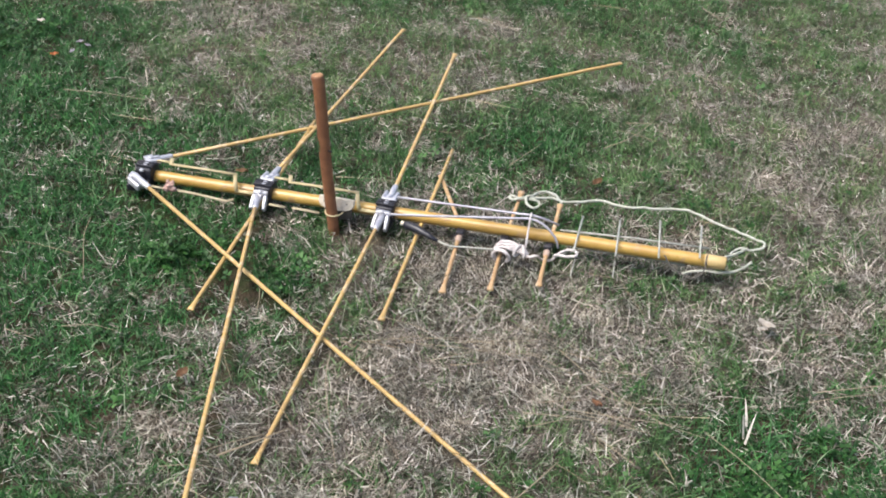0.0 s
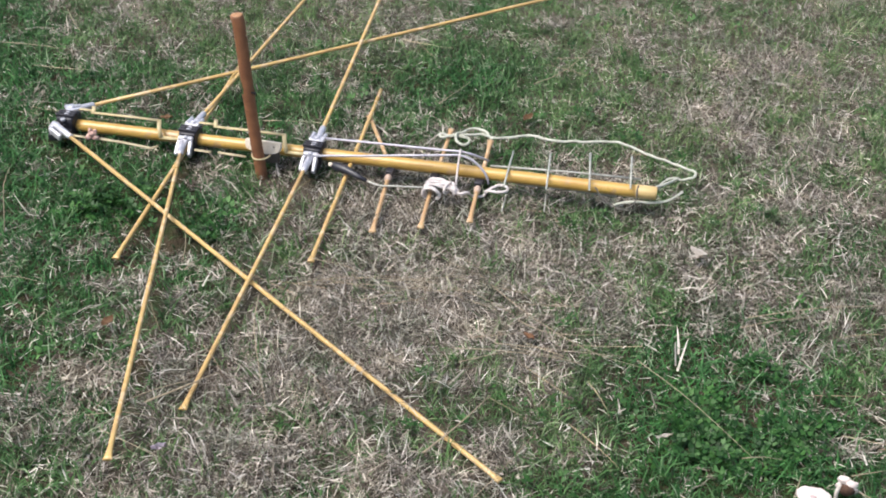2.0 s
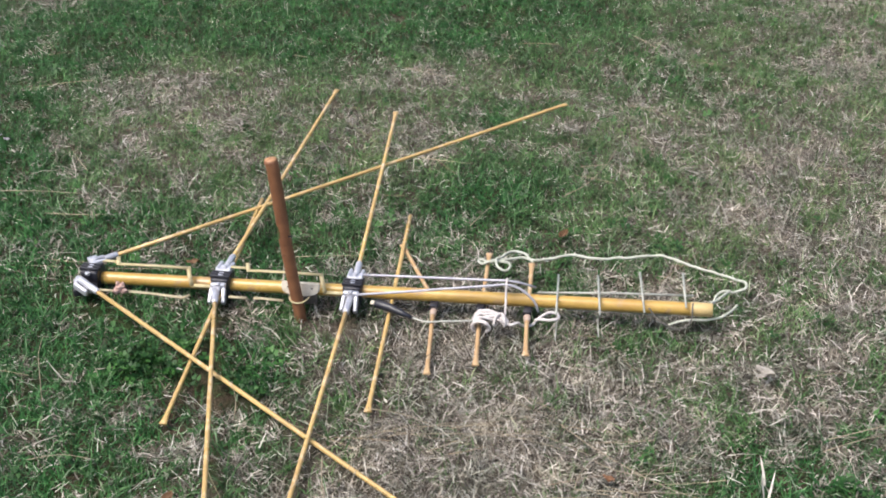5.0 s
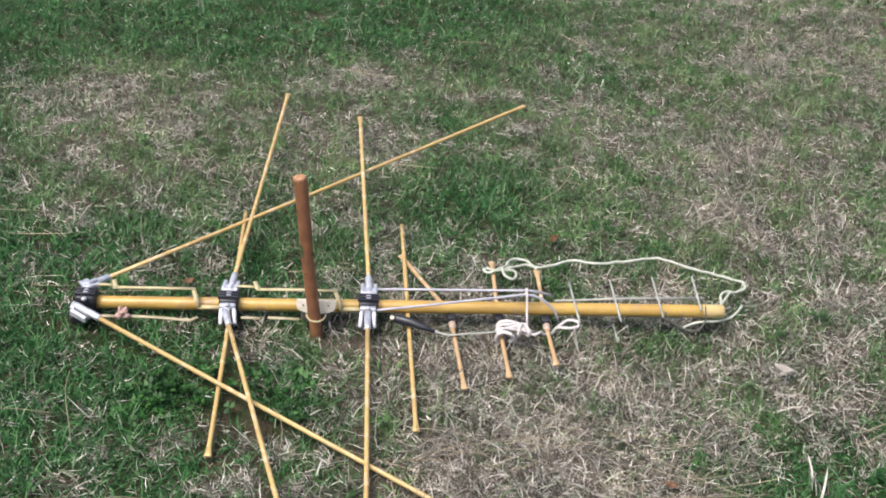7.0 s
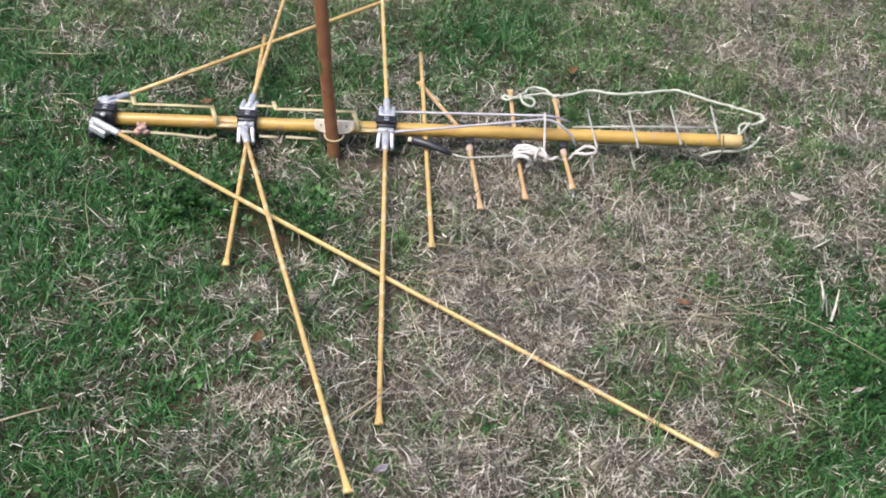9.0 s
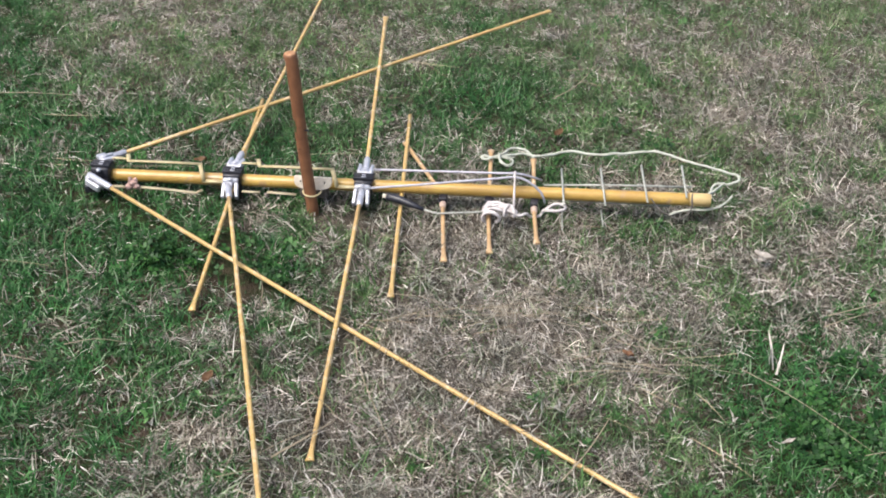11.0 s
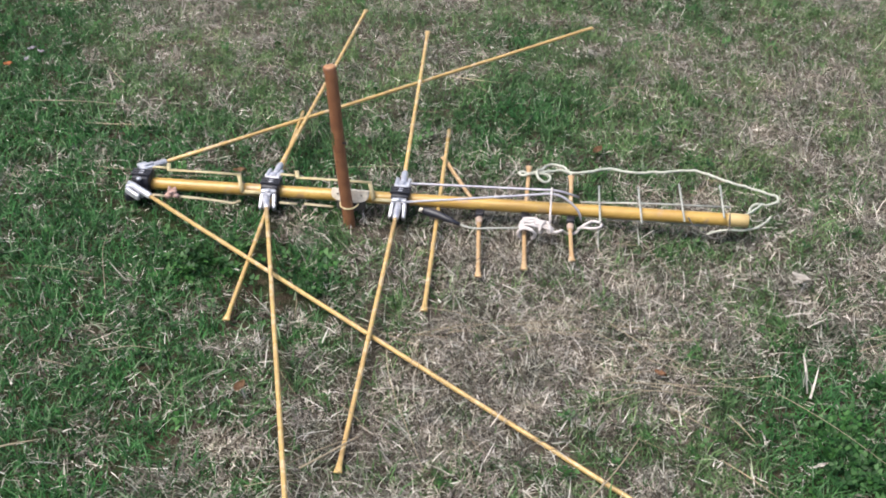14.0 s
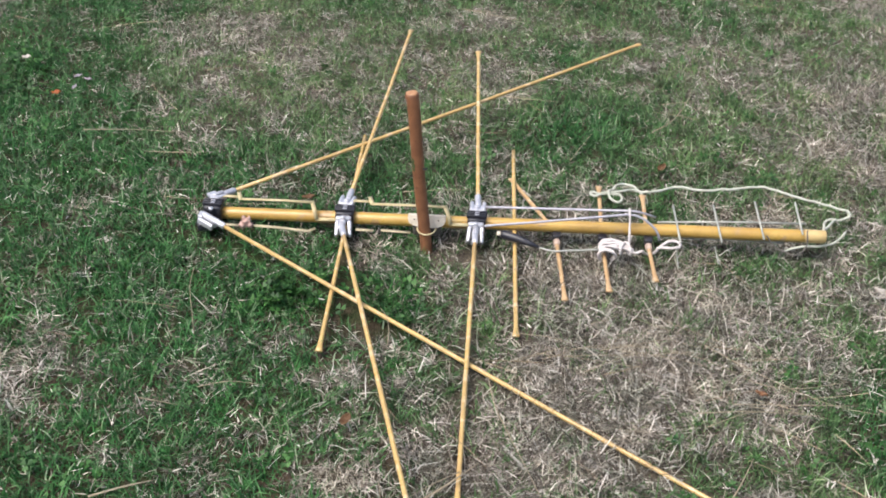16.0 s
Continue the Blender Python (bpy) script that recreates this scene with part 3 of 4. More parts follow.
    part("hinge_bolt", tube([bolt, bolt + Vector((0, 0, 0.005)), bolt + Vector((0, 0, 0.0055))], [0.0055, 0.0055, 0.0035], 6), M_ALU, bracket)


for x, swing in ((0.004, 64), (0.301, 6), (0.594, 0)):
    clamp(x, swing)

# the six long hinged rods: front and back of each clamp
element((0.000, -0.047, 0.044), (1.175, -0.847, -0.012), 0.056, back=0.022)
element((0.006, 0.030, 0.051), (0.977, 0.904, 0.088), 0.045, back=0.022)
element((0.296, -0.036, 0.044), (0.578, -1.037, 0.067), 0.054)
element((0.302, 0.034, 0.060), (0.344, 0.938, 0.073))
element((0.594, -0.034, 0.051), (0.618, -0.832, 0.007), 0.054)
element((0.594, 0.034, 0.066), (0.546, 0.757, 0.104))
# rods under the boom
element((0.299, 0.335, 0.062), (0.314, -0.437, 0.004), 0)
element((0.661, 0.324, 0.052), (0.698, -0.356, 0.014), 0)


def split_element(pivot, front, back, r=R_ROD):
    p = Vector(pivot)
    mount = part("rod_mount", block(bmesh.new(), (0.018, 0.030, 0.016), p + Vector((0, 0.010, 0.004)), bevel=0.002), M_BLACK, antenna, "black rod mount under the boom")
    element(p - Vector((0, 0.008, 0)), front, 0, r=r, paint=M_TAN)
    a = p - Vector((0, 0.006, 0))
    d = (Vector(front) - a).normalized()
    part("rod_collar", tube([a, a + d * 0.003, a + d * 0.018, a + d * 0.020], [0.006, 0.0080, 0.0072, 0.005], 12), M_COLLAR, mount, "faded pinkish rod collar")
    element(p + Vector((0, 0.022, 0)), back, 0, r=r, paint=M_TAN)


split_element((0.772, -0.020, 0.030), (0.793, -0.237, 0.026), (0.664, 0.212, 0.036))
split_element((0.872, -0.020, 0.032), (0.885, -0.192, 0.024), (0.8655, 0.184, 0.046))
split_element((0.972, -0.020, 0.034), (0.982, -0.158, 0.034), (0.9645, 0.150, 0.050))

# thin grey rods across the top near the narrow end
for top, low in (((1.028, 0.086, 0.072), (1.035, -0.070, 0.074)), ((1.113, 0.066, 0.091), (1.124, -0.055, 0.072)),
                 ((1.200, 0.059, 0.111), (1.214, -0.044, 0.079)), ((1.289, 0.070, 0.110), (1.298, -0.020, 0.084))):
    part("short_element", tube([top, Vector(top).lerp(Vector(low), 0.5), low], 0.0023, 8), M_GREY, antenna, "thin grey metal rod")
for top, low in (((1.034, -0.018, 0.024), (1.036, -0.082, 0.018)), ((1.119, -0.004, 0.028), (1.124, -0.056, 0.018))):
    part("short_element", tube([top, Vector(top).lerp(Vector(low), 0.5), low], 0.0016, 8), M_GREY, antenna, "thin grey metal rod under the boom")
for a, b in (((0.99, 0.012, 0.071), (1.315, 0.040, 0.075)), ((1.05, 0.010, 0.036), (1.27, 0.012, 0.040))):
    part("feed_rod", tube([a, Vector(a).lerp(Vector(b), 0.5) + Vector((0, 0.004, 0)), b], 0.0024, 8), M_GREY, antenna, "thin grey metal feed rod beside the boom")

# flat feed strips that cross over the boom between the clamps
for x0 in (0.0, 0.297):
    lift = 0.033 * x0

    def feed(pts, up=(0, 0, 1), w=0.0075, m=M_STRIP):
        part("feed_strip", strip([(x0 + x, y, z + lift) for x, y, z in pts], w, 0.0022, up), m, antenna, "pale yellow flat feed strip")

    feed([(0.02, 0.020, 0.060), (0.058, 0.015, 0.063)])
    feed([(0.055, 0.030, 0.066), (0.064, 0.004, 0.064)], w=0.009)
    feed([(0.060, 0.006, 0.063), (0.15, 0.005, 0.067), (0.228, 0.002, 0.070)])
    feed([(0.225, 0.006, 0.070), (0.234, -0.018, 0.064), (0.241, -0.030, 0.046)], w=0.009)
    feed([(0.238, -0.027, 0.044), (0.290, -0.027, 0.046)], (0, -0.6, 0.8))
    feed([(0.035, -0.056, 0.033), (0.075, -0.056, 0.033)], m=M_DULL)
    feed([(0.090, -0.054, 0.034), (0.155, -0.054, 0.033)] + ([(0.226, -0.055, 0.029), (0.240, -0.044, 0.031)] if x0 == 0 else []), m=M_DULL)

# pale grey tubes from the third clamp to the tie
part("feed_tube", tube(spline([(0.612, 0.026, 0.072), (0.70, 0.018, 0.081), (0.80, 0.009, 0.091), (0.90, 0.0, 0.101), (0.926, -0.002, 0.104), (0.955, 0.002, 0.098), (0.985, 0.02, 0.078)], 0.02), 0.0027, 8), M_WIRE, antenna, "pale grey feed tube")
part("feed_tube", tube(spline([(0.612, -0.040, 0.064), (0.70, -0.033, 0.074), (0.80, -0.024, 0.086), (0.90, -0.015, 0.098), (0.926, -0.013, 0.101), (0.955, -0.014, 0.094), (0.985, -0.022, 0.072), (0.995, -0.026, 0.048)], 0.02), 0.0027, 8), M_WIRE, antenna, "pale grey feed tube")


def mast_bracket():
    """Cream half-round plate with a U-bolt that holds the boom to the stake."""
    bm = bmesh.new()
    out = [(-0.041, 0.014), (0.041, 0.014), (0.042, 0.004)] + [(0.040 * math.cos(a), -0.002 - 0.013 * math.sin(a)) for a in np.linspace(0.15, math.pi - 0.15, 12)] + [(-0.042, 0.004)]
    c, lean = Vector((0.486, -0.032, 0.062)), Matrix.Rotation(radians(-18), 3, "X")
    rings = [[bm.verts.new(c + lean @ Vector((x * s, dy, z * s))) for x, z in out] for s, dy in ((0.97, -0.006), (1.0, -0.004), (1.0, 0.005), (0.97, 0.007))]
    for a, b in zip(rings, rings[1:]):
        for k in range(len(out)):
            bm.faces.new((a[k], b[k], b[(k + 1) % len(out)], a[(k + 1) % len(out)]))
    bm.faces.new(rings[0])
    bm.faces.new(rings[-1][::-1])
    bmesh.ops.recalc_face_normals(bm, faces=bm.faces)
    plate = part("mast_plate", bm, M_CREAM, antenna, "cream half-round mast plate", smooth=False)
    # the plate's two dark holes, drawn as small raised dark dots
    for dx in (-0.027, 0.026):
        at = c + lean @ Vector((dx, -0.0065, 0.004))
        part("plate_hole_dot", tube([at, at + lean @ Vector((0, -0.002, 0)), at + lean @ Vector((0, -0.0026, 0))], [0.0018, 0.0018, 0.0011], 8), M_SADDLE, plate, "small dark raised dot in place of a hole")
    arc = [(0.487 + 0.020 * math.cos(a), -0.048 - 0.028 * math.sin(a), 0.053 + 0.001 * math.sin(a)) for a in np.linspace(0, math.pi, 15)]
    part("u_bolt", tube(arc, 0.0018, 8), M_STRIP, antenna, "pale yellow U-shaped bolt round the stake")
    part("mast_saddle", block(bmesh.new(), (0.064, 0.014, 0.030), (0.486, -0.020, 0.034), bevel=0.004), M_SADDLE, antenna, "dark grey saddle under the boom")


mast_bracket()


def cable():
    part("plug", tube([(0.651, -0.046, 0.050), (0.655, -0.047, 0.050), (0.685, -0.056, 0.048), (0.712, -0.066, 0.044), (0.735, -0.074, 0.040)], [0.0075, 0.0095, 0.0092, 0.0065, 0.0036], 14), M_BLACK, antenna, "black rubber cable plug")
    part("plug_tip", tube([(0.642, -0.044, 0.050), (0.651, -0.046, 0.050)], 0.005, 10), M_CREAM, antenna, "white plug tip")
    part("cable", tube(spline([(0.735, -0.074, 0.040), (0.765, -0.080, 0.037), (0.80, -0.078, 0.040), (0.85, -0.072, 0.042), (0.885, -0.066, 0.044)], 0.01), 0.0021, 8), M_GREY, antenna, "pale grey cable")


cable()


def cloth_knob():
    """A frayed rag: a crumpled lump with loose folds sticking out."""
    bm = bmesh.new()
    for k, (at, size) in enumerate((((0.088, -0.058, 0.046), (0.009, 0.007, 0.008)), ((0.081, -0.060, 0.037), (0.008, 0.006, 0.007)), ((0.096, -0.059, 0.038), (0.008, 0.006, 0.006)),
                                    ((0.083, -0.057, 0.053), (0.004, 0.004, 0.006)), ((0.095, -0.056, 0.053), (0.004, 0.004, 0.005)))):
        vs = bmesh.ops.create_icosphere(bm, subdivisions=3, radius=1.0)["verts"]
        for v in vs:
            n = 1 + 0.55 * noise.noise(v.co * 2.3 + Vector((7 * k, 1, 2))) + 0.3 * noise.noise(v.co * 5 + Vector((3, k, 2)))
            v.co = Vector([c * d * n + e for c, d, e in zip(v.co, size, at)])
    tagged(part("cloth_knot", bm, M_PINK), "small pinkish frayed rag knotted to a feed strip", "rag")


cloth_knob()


# ---- ropes ----
def ropes():
    ob = part("rope", rope_bm([(0.966, 0.170, 0.047), (0.958, 0.181, 0.048), (0.942, 0.1985, 0.050), (0.923, 0.206, 0.050), (0.905, 0.192, 0.051), (0.897, 0.166, 0.058), (0.886, 0.146, 0.062), (0.890, 0.128, 0.056), (0.905, 0.119, 0.051),
                              (0.917, 0.132, 0.050), (0.914, 0.149, 0.052), (0.896, 0.152, 0.054), (0.870, 0.144, 0.055), (0.851, 0.154, 0.052), (0.845, 0.148, 0.051), (0.856, 0.139, 0.053), (0.882, 0.150, 0.057), (0.914, 0.164, 0.054), (0.945, 0.179, 0.051), (0.989, 0.175, 0.050),
                              (1.046, 0.207, 0.050), (1.086, 0.198, 0.050), (1.158, 0.208, 0.050),
                              (1.244, 0.230, 0.050), (1.322, 0.193, 0.050), (1.405, 0.158, 0.050), (1.428, 0.145, 0.050), (1.425, 0.120, 0.050), (1.400, 0.108, 0.050), (1.376, 0.104, 0.050), (1.366, 0.086, 0.052),
                              (1.360, 0.060, 0.056), (1.354, 0.030, 0.064)], 0.0031), M_ROPE)
    tagged(ob, "off-white twisted rope laid in a long loop from the boom's end", "rope")
    ob = part("rope", rope_bm([(1.350, 0.022, 0.072), (1.364, 0.050, 0.062), (1.388, 0.098, 0.052), (1.394, 0.106, 0.052)], 0.0030), M_ROPE)
    tagged(ob, "short doubled end of off-white rope tied at the boom's tip", "rope")
    ob = part("rope", rope_bm([(1.407, 0.054, 0.051), (1.392, 0.034, 0.046), (1.372, 0.014, 0.044), (1.340, 0.000, 0.044), (1.305, -0.006, 0.044), (1.282, -0.012, 0.040), (1.266, -0.016, 0.034)], 0.0027), M_ROPE)
    tagged(ob, "loose tail of off-white rope under the boom's tip", "rope")
    ob = part("twine", rope_bm([(1.223, -0.014, 0.072), (1.240, -0.024, 0.054), (1.262, -0.030, 0.044), (1.284, -0.034, 0.038), (1.300, -0.026, 0.040), (1.312, -0.016, 0.054), (1.312, 0.0, 0.077), (1.316, 0.014, 0.074)], 0.0018, 0.014), M_SADDLE)
    tagged(ob, "thin brownish twine wound round the narrow boom end", "twine")


ropes()


def rope_knot():
    """White cord wound round a rod, tied up to the feed tubes."""
    knot = thing("cord_bundle", "white cord knotted round a rod and tied to the feed tubes", "cord", (0.9, -0.06, 0.045))
    inv = Matrix.Translation((-0.9, 0.06, -0.045))

    def cord(name, pts, r):
        bm = rope_bm(pts, r, 0.016)
        bm.transform(inv)
        part(name, bm, M_KNOT, knot)

    # a flat hank of side-by-side strands
    for k in range(7):
        u = (k - 3) / 3
        pts = [(0.862 + 0.004 * abs(u), -0.068 + 0.012 * u, 0.044 + 0.002 * (k % 3)), (0.872, -0.062 + 0.015 * u, 0.050 + 0.003 * math.cos(2.1 * k)), (0.888, -0.060 + 0.014 * u + 0.003 * math.sin(2.7 * k), 0.052 + 0.003 * math.cos(1.3 * k)),
               (0.906, -0.060 + 0.012 * u + 0.003 * math.sin(1.9 * k), 0.050 + 0.003 * math.sin(1.7 * k)), (0.922, -0.063 + 0.012 * u, 0.048 + 0.002 * math.cos(3.1 * k)), (0.936, -0.070 + 0.005 * u, 0.044)]
        cord("cord_strand", pts, 0.0034)
    # the turn that goes down round the rod
    for k in range(2):
        ring = [(0.881 + (0.017 + 0.002 * k) * math.sin(a), -0.078 - 0.004 * k - 0.005 * math.cos(a), 0.036 + 0.017 * math.cos(a)) for a in np.linspace(-2.9 + 0.2 * k, 2.5, 16)]
        cord("cord_loop", ring, 0.0033)
    # two binding turns across the hank and a loose strand behind it
    for x, lean in ((0.914, 0.006), (0.926, -0.005)):
        cord("cord_binding", [(x + lean * math.cos(a), -0.065 + 0.016 * math.cos(a), 0.047 + 0.010 * math.sin(a)) for a in np.linspace(-0.4, 5.6, 14)], 0.0030)
    cord("cord_strand", [(0.864, -0.055, 0.047), (0.876, -0.042, 0.050), (0.896, -0.041, 0.051), (0.912, -0.048, 0.050), (0.926, -0.052, 0.048)], 0.0030)
    cord("cord_upright", [(0.928, -0.052, 0.050), (0.927, -0.034, 0.078), (0.926, -0.016, 0.102), (0.926, -0.004, 0.109), (0.925, 0.003, 0.103), (0.923, -0.008, 0.097)], 0.0026)
    cord("cord_tail", [(0.930, -0.070, 0.045), (0.942, -0.074, 0.046), (0.955, -0.068, 0.043), (0.967, -0.048, 0.026), (0.985, -0.036, 0.022), (1.000, -0.036, 0.040), (1.022, -0.024, 0.047), (1.037, -0.028, 0.048), (1.038, -0.042, 0.048), (1.020, -0.052, 0.046), (1.002, -0.048, 0.042), (0.990, -0.040, 0.036)], 0.0034)


rope_knot()


# ---- the stake ----
def stake():
    ob = thing("wooden_stake", "round reddish-brown wooden stake driven upright into the lawn", "stake", (0.490, -0.060, 0.0))
    a, b = Vector((0.004, 0.0, -0.06)), Vector((-0.037, -0.001, 0.386))
    pts = [a.lerp(b, s) for s in (0, 0.2, 0.4, 0.6, 0.8, 0.965, 0.99, 1.0)]
    for i, p in enumerate(pts):
        p.x += 0.0012 * math.sin(i * 1.7)
    part("shaft", tube(pts, [0.0130, 0.0130, 0.0130, 0.0131, 0.0132, 0.0135, 0.0138, 0.0126], 18), M_STAKE, ob, "reddish-brown stained round wooden shaft")
    d = (b - a).normalized()
    part("end_face", tube([b, b + d * 0.0008, b + d * 0.0016], [0.0123, 0.0118, 0.006], 18), M_ENDGRAIN, ob, "pale worn end grain")
    # a narrow green smear along the shaft
    bm, rows = bmesh.new(), []
    for i in range(9):
        s = 0.600 + 0.070 * i / 8
        p, half = a.lerp(b, s), 0.40 * math.sin(math.pi * (i + 0.5) / 9) ** 0.6
        rows.append([bm.verts.new(p + 0.0139 * Vector((math.cos(w), math.sin(w), 0))) for w in (math.pi * 1.24 + half * t + 0.1 * math.sin(i * 2.1) for t in (-1, -0.5, 0, 0.5, 1))])
    for r0, r1 in zip(rows, rows[1:]):
        for k in range(4):
            bm.faces.new((r0[k], r0[k + 1], r1[k + 1], r1[k]))
    part("green_mark", bm, M_GREENMARK, ob, "dark green smear of paint")
    # the black notch at the right edge, drawn as a small dark stud
    part("edge_stud", tube([(-0.012, -0.007, 0.213), (-0.0045, -0.008, 0.213), (-0.0042, -0.008, 0.213), (-0.0030, -0.008, 0.213)], [0.0018, 0.0018, 0.0036, 0.0034], 10), M_BLACK, ob, "small black spot at the shaft's right edge")


stake()


# ---- mushrooms and litter ----
def mushroom(at, radius, squash, torn, notch, tilt, label):
    """A shrivelled cap: sunken middle, wavy torn rim, gills under it."""
    ob = thing("mushroom", label, "mushroom", at)
    prof = [(0.0, 0.36), (0.16, 0.38), (0.32, 0.50), (0.5, 0.60), (0.72, 0.64), (0.9, 0.58), (1.0, 0.42), (0.98, 0.30), (0.82, 0.20), (0.5, 0.14), (0.15, 0.12)]
    bm, n, rings = bmesh.new(), 36, []
    for r, z in prof:
        ring = []
        for k in range(n):
            a = 2 * math.pi * k / n
            bite = torn * math.exp(-((a - notch) / 0.30) ** 2) + 0.5 * torn * math.exp(-((a - notch - 1.1) / 0.16) ** 2)
            w = 1 + 0.04 * math.sin(2 * a + 1) + 0.02 * math.sin(3 * a + torn) + 0.02 * math.sin(7 * a) + 0.02 * math.sin(11 * a + 2) - 0.45 * bite
            wave = 0.05 * math.sin(3 * a + 0.5) + 0.04 * math.sin(5 * a + 2) - 0.25 * bite
            ring.append(bm.verts.new((radius * r * w * math.cos(a), radius * r * w * squash * math.sin(a), radius * (z * 0.72 + wave * r * r))))
        rings.append(ring)
    for a, b in zip(rings, rings[1:]):
        for k in range(n):
            bm.faces.new((a[k], b[k], b[(k + 1) % n], a[(k + 1) % n]))
    bm.faces.new(rings[0])
    bm.faces.new(rings[-1][::-1])
    bmesh.ops.recalc_face_normals(bm, faces=bm.faces)
    bm.transform(tilt)
    cap = part("cap", bm, M_CAP, ob, "whitish mushroom cap with a wavy rim")
    core = tube([(0, 0, radius * 0.24), (0, 0, radius * 0.285), (0, 0, radius * 0.29)], [radius * 0.22, radius * 0.26, radius * 0.08], 16, [(1.25, 0.8)] * 3)
    core.transform(tilt)
    part("cap_centre", core, M_GILL_PALE, cap, "greyish sunken centre of the cap")
    gills = tube([(0, 0, radius * -0.34), (0, 0, radius * -0.06), (0, 0, radius * 0.16)], [radius * 0.45, radius * 0.82, radius * 0.90], 24, [(1, squash)] * 3)
    gills.transform(tilt)
    part("gills", gills, M_GILL, ob, "dark brown gills")
    return ob


mushroom((1.682, -0.797, 0.020), 0.0275, 0.80, 0.40, 3.5, Matrix.Rotation(radians(6), 4, "X"), "whitish mushroom cap with a sunken centre in the grass")
broken = mushroom((1.733, -0.772, 0.030), 0.018, 0.9, 0.9, 1.4, Matrix.Rotation(radians(-68), 4, "X") @ Matrix.Rotation(radians(10), 4, "Y"), "broken tilted mushroom showing its dark brown gills")
for at, size in (((-0.006, 0.004, 0.019), (0.010, 0.006, 0.007)), ((0.005, 0.001, 0.014), (0.012, 0.006, 0.007))):
    flap = bmesh.new()
    bmesh.ops.create_icosphere(flap, subdivisions=3, radius=1.0)
    for v in flap.verts:
        k = 1 + 0.30 * noise.noise(v.co * 1.7 + Vector(at) * 90) + 0.10 * noise.noise(v.co * 5)
        v.co = Vector([c * d * k + e for c, d, e in zip(v.co, size, at)])
    part("torn_flap", flap, M_CAP, broken, "torn pale flap of the cap")
part("stem", tube(spline([(-0.013, -0.004, -0.018), (-0.014, -0.003, -0.004), (-0.011, 0.0, 0.012)], 0.004), 0.0034, 10), M_LEAF, broken, "pale tan broken stem")


def dry_leaf(at, length, width, turn, curl, material, label):
    bm, rows = bmesh.new(), []
    for i in range(9):
        s = i / 8
        w = width * (math.sin(math.pi * s) ** 0.7 + 0.03) * (1 + 0.12 * math.sin(9 * s))
        rows.append([bm.verts.new((length * (s - 0.5), w * t / 2, curl * length * (abs(t) * 0.35 + 0.5 * (s - 0.5) ** 2) + 0.002 * math.sin(11 * s + 2 * t))) for t in (-1, -0.5, 0, 0.5, 1)])
    for a, b in zip(rows, rows[1:]):
        for k in range(4):
            bm.faces.new((a[k], a[k + 1], b[k + 1], b[k]))
    bmesh.ops.solidify(bm, geom=list(bm.faces), thickness=0.0006)
    ob = part("dry_leaf", bm, material)
    ob.matrix_world = pose(*at, 8, -6, turn)
    return tagged(ob, label, "leaf", "fallen leaves")


for at, ln, w, turn, curl, mat, label in (
        ((1.459, -0.148, 0.024), 0.046, 0.018, -40, 0.7, M_LEAF, "pale curled dry leaf lying on the grass"),
        ((1.452, -0.158, 0.026), 0.030, 0.010, 20, 0.5, M_LEAF, "pale curled dry leaf lying on the grass"),
        ((-0.541, 0.529, 0.026), 0.024, 0.018, 15, 0.4, M_ORANGE, "small orange fallen leaf"),
        ((-0.683, 0.708, 0.036), 0.026, 0.017, 0, 0.2, M_CAP, "pale curled dry leaf lying on the grass"),
        ((0.626, -0.956, 0.022), 0.026, 0.013, 30, 0.9, M_LILAC, "pale greyish-lilac crumpled leaf in the straw"),
        ((0.400, -0.663, 0.022), 0.030, 0.018, 70, 0.5, M_BROWNLEAF, "brown dry leaf lying on the grass"),
        ((1.167, -0.497, 0.020), 0.026, 0.013, -35, 0.4, M_RUST, "rust-brown dry leaf among the pine needles"),
        ((1.02, 0.34, 0.02), 0.034, 0.018, 60, 0.5, M_BROWNLEAF, "brown dry leaf lying on the grass"),
        ((-0.513, 0.623, 0.030), 0.024, 0.010, 40, 0.4, M_LILAC, "small bluish-white fleck of leaf in the green grass"),
        ((-0.479, 0.606, 0.030), 0.026, 0.009, -20, 0.4, M_LILAC, "small bluish-white fleck of leaf in the green grass"),
        ((-0.502, 0.557, 0.030), 0.022, 0.010, 80, 0.4, M_LILAC, "small bluish-white fleck of leaf in the green grass"),
        ((0.20, 0.10, 0.02), 0.030, 0.016, 10, 0.5, M_BROWNLEAF, "brown dry leaf lying on the grass"),
        ((1.435, -0.723, 0.034), 0.030, 0.007, 25, 0.3, M_LEAF, "pale curled dry leaf lying on the grass")):
    dry_leaf(at, ln, w, turn, curl, mat, label)


def stalk(pts, r, label):
    line = spline(pts, 0.02)
    ob = part("dry_stalk", tube(line, [0.8 * r * (1 - 0.6 * i / len(line)) for i in range(len(line))], 5), M_TWIG)
    tagged(ob, label, "stalk", "dry stalks")


LONG = "long tan dry grass stalk lying across the lawn"
stalk([(0.652, -0.538, 0.045), (0.672, -0.62, 0.04), (0.72, -0.73, 0.03), (0.764, -0.819, 0.01)], 0.0016, LONG)
stalk([(0.555, -0.852, 0.02), (0.60, -0.81, 0.026), (0.648, -0.750, 0.024)], 0.0028, "tan dry twig lying in the straw")
stalk([(0.864, -0.402, 0.024), (0.94, -0.38, 0.03), (1.028, -0.335, 0.024)], 0.0012, LONG)
stalk([(1.068, -0.362, 0.026), (1.16, -0.45, 0.034), (1.28, -0.52, 0.03), (1.379, -0.537, 0.024)], 0.0012, LONG)
stalk([(1.109, -0.539, 0.026), (1.23, -0.535, 0.032), (1.345, -0.514, 0.024)], 0.0012, LONG)
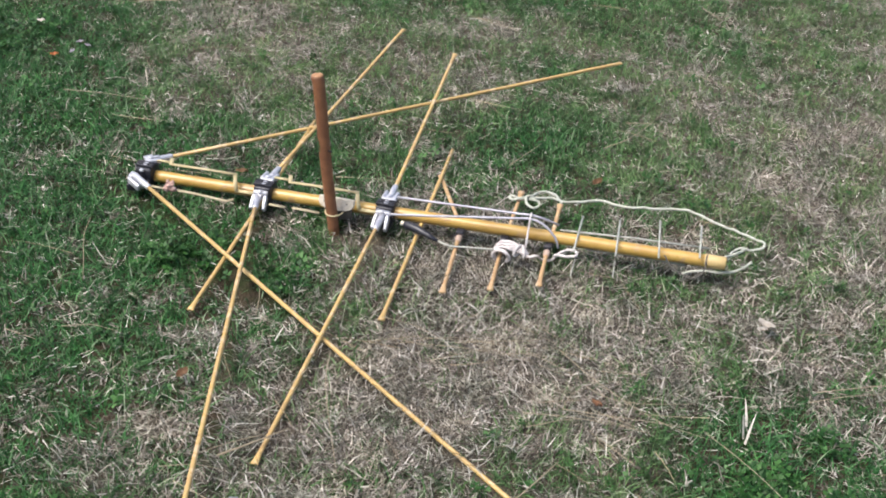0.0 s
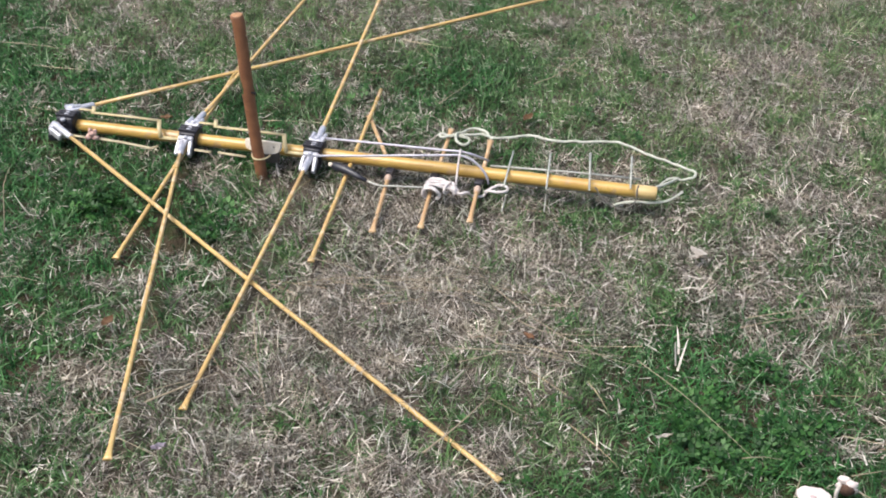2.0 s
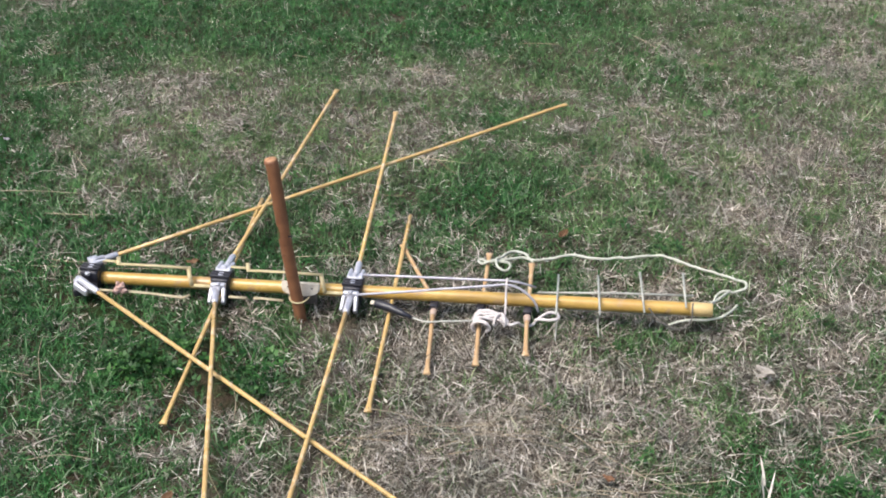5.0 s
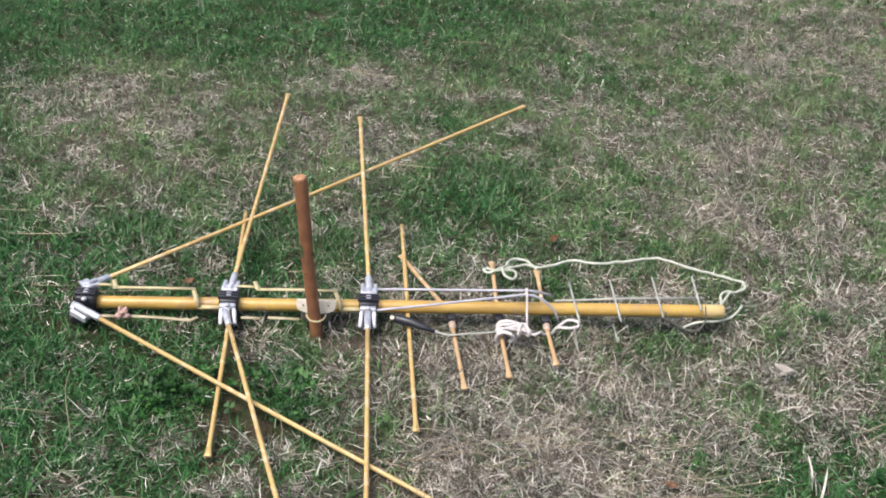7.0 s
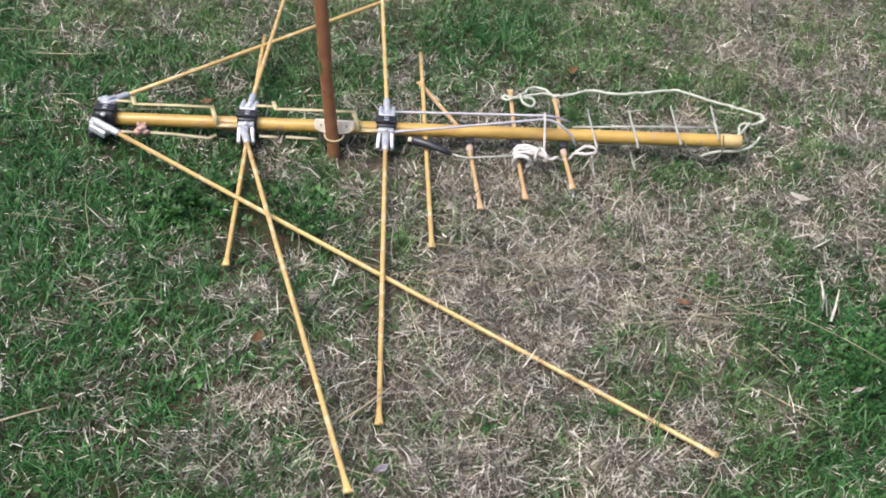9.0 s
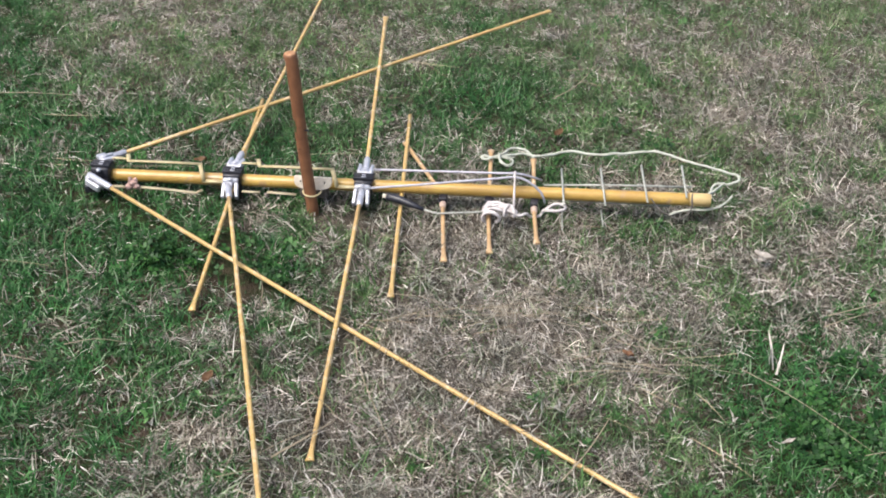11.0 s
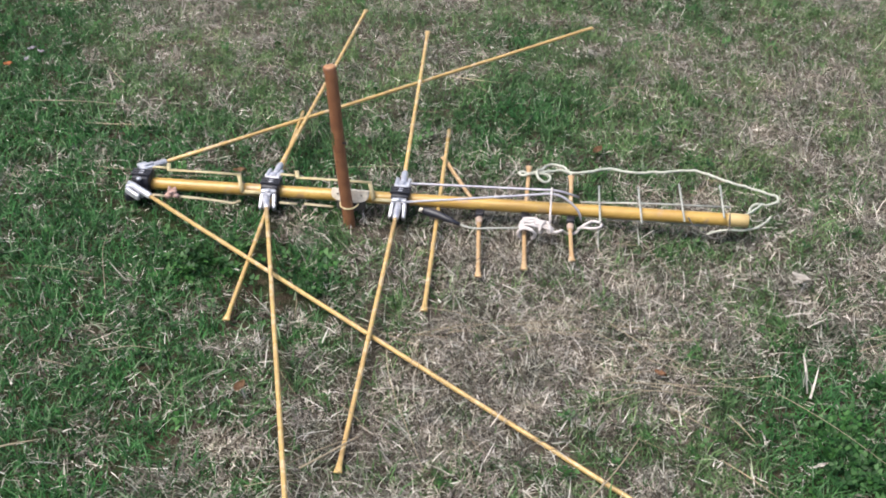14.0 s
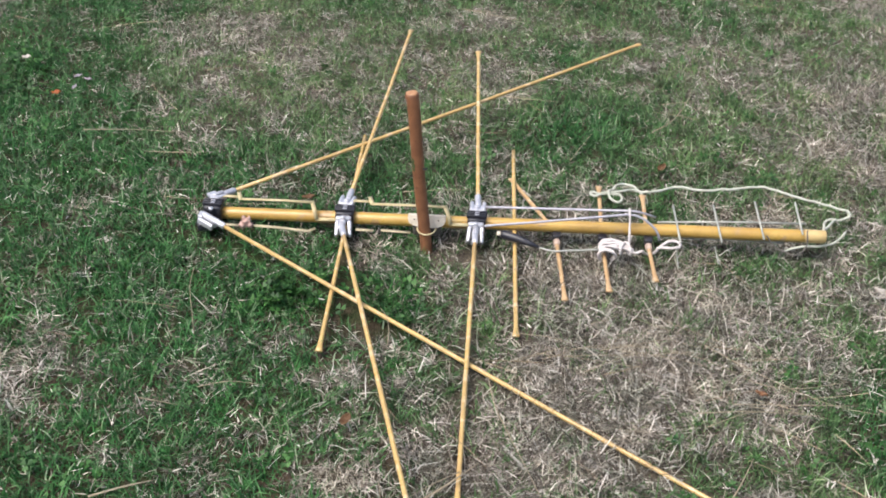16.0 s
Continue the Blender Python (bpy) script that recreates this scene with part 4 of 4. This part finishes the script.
stalk([(1.370, -0.530, 0.034), (1.47, -0.63, 0.045), (1.583, -0.732, 0.03)], 0.0011, LONG)
stalk([(1.564, -0.331, 0.024), (1.70, -0.27, 0.03), (1.846, -0.214, 0.024)], 0.0014, LONG)
stalk([(1.047, -0.847, 0.016), (1.09, -0.78, 0.028), (1.130, -0.690, 0.03)], 0.0022, "tan dry twig lying in the straw")
stalk([(0.0, -0.902, 0.02), (0.05, -0.880, 0.026), (0.10, -0.852, 0.022)], 0.0028, "tan dry twig lying in the straw")


stalk([(-0.41, 0.346, 0.024), (-0.28, 0.352, 0.03), (-0.15, 0.372, 0.020)], 0.0015, "tan dry twig lying in the straw")
for k, (xa, ya, xb, yb) in enumerate(((0.76, -0.43, 1.03, -0.40), (0.80, -0.40, 1.07, -0.385), (0.74, -0.42, 0.95, -0.44), (0.90, -0.39, 1.10, -0.43), (0.70, -0.36, 0.86, -0.41))):
    stalk([(xa, ya, 0.020), ((xa + xb) / 2, (ya + yb) / 2 + 0.008 * math.sin(2 * k), 0.026), (xb, yb, 0.018)], 0.0009, LONG)


# needles and stalks bundled by the dry patch
for pts, r in (([(1.138, -0.453), (1.180, -0.481), (1.243, -0.480), (1.340, -0.441)], 0.0011), ([(0.963, -0.403), (1.029, -0.399), (1.127, -0.437)], 0.0011), ([(1.040, -0.568), (1.127, -0.560), (1.230, -0.556), (1.281, -0.556)], 0.0012),
               ([(1.056, -0.605), (1.127, -0.566), (1.179, -0.546)], 0.0011), ([(1.138, -0.537), (1.210, -0.551), (1.271, -0.550)], 0.0010), ([(1.107, -0.534), (1.117, -0.491), (1.143, -0.456)], 0.0010),
               ([(1.535, -0.141), (1.617, -0.112)], 0.0012), ([(1.550, -0.366), (1.622, -0.329), (1.694, -0.291)], 0.0013), ([(0.753, -0.441), (0.856, -0.392), (0.968, -0.377)], 0.0009), ([(0.832, -0.472), (0.930, -0.410), (1.038, -0.383)], 0.0009)):
    stalk([(x, y, 0.022 + 0.006 * (0 < k < len(pts) - 1)) for k, (x, y) in enumerate(pts)], r, LONG)
# single stalks elsewhere on the lawn
for pts, r in (([(1.007, 0.523), (1.056, 0.572), (1.099, 0.675), (1.128, 0.805)], 0.0016), ([(1.039, 0.682), (1.128, 0.713)], 0.0014), ([(1.147, 1.573), (1.217, 1.489)], 0.0018), ([(0.799, 0.347), (0.853, 0.494)], 0.0012),
               ([(0.012, -0.642), (0.088, -0.654)], 0.0012), ([(0.112, -0.600), (0.169, -0.586), (0.233, -0.580)], 0.0011), ([(0.617, -0.773), (0.565, -0.825), (0.513, -0.869)], 0.0012), ([(0.473, -0.911), (0.534, -0.895), (0.588, -0.885)], 0.0010),
               ([(1.126, -0.983), (1.176, -0.888), (1.224, -0.750)], 0.0011), ([(0.480, -0.812), (0.490, -0.864), (0.479, -0.929)], 0.0011)):
    stalk([(x, y, 0.022 + 0.008 * (0 < k < len(pts) - 1)) for k, (x, y) in enumerate(pts)], r, "single tan dry stalk lying on the grass")
# stalks round the mushrooms
for pts, r in (([(1.664, -0.747), (1.646, -0.833), (1.628, -0.921)], 0.0012), ([(1.566, -0.732), (1.600, -0.728), (1.636, -0.718)], 0.0010), ([(1.749, -0.761), (1.785, -0.778)], 0.0016), ([(1.745, -0.728), (1.801, -0.700)], 0.0014)):
    stalk([(x, y, 0.024 + 0.008 * (0 < k < len(pts) - 1)) for k, (x, y) in enumerate(pts)], r, "pale dry stalk lying beside the mushrooms")
# two pale stalks that stand up and lean over
stalk([(0.060, -0.420, 0.004), (0.052, -0.395, 0.050), (0.046, -0.372, 0.090), (0.052, -0.350, 0.118)], 0.0014, "pale seed stalk standing up out of the green grass")
stalk([(0.445, -0.412, 0.004), (0.447, -0.396, 0.030), (0.440, -0.378, 0.052), (0.426, -0.366, 0.062)], 0.0012, "pale seed stalk standing up out of the green grass")


def pale_tuft():
    """A few bleached upright blades standing in the clover."""
    k = 7
    x, y = 1.440 + rng.normal(0, 0.010, k), -0.480 + rng.normal(0, 0.010, k)
    ribbons("pale_blades", x, y, np.full(k, 0.006), rng.uniform(0, 6.28, k), rng.uniform(0.046, 0.066, k), np.full(k, 0.0052), rng.uniform(1.1, 1.5, k), rng.uniform(0.1, 0.8, k), rng.uniform(-0.3, 0.3, k),
            M_LEAF, "tuft of bleached dry blades standing in the clover", "dry grass")


pale_tuft()
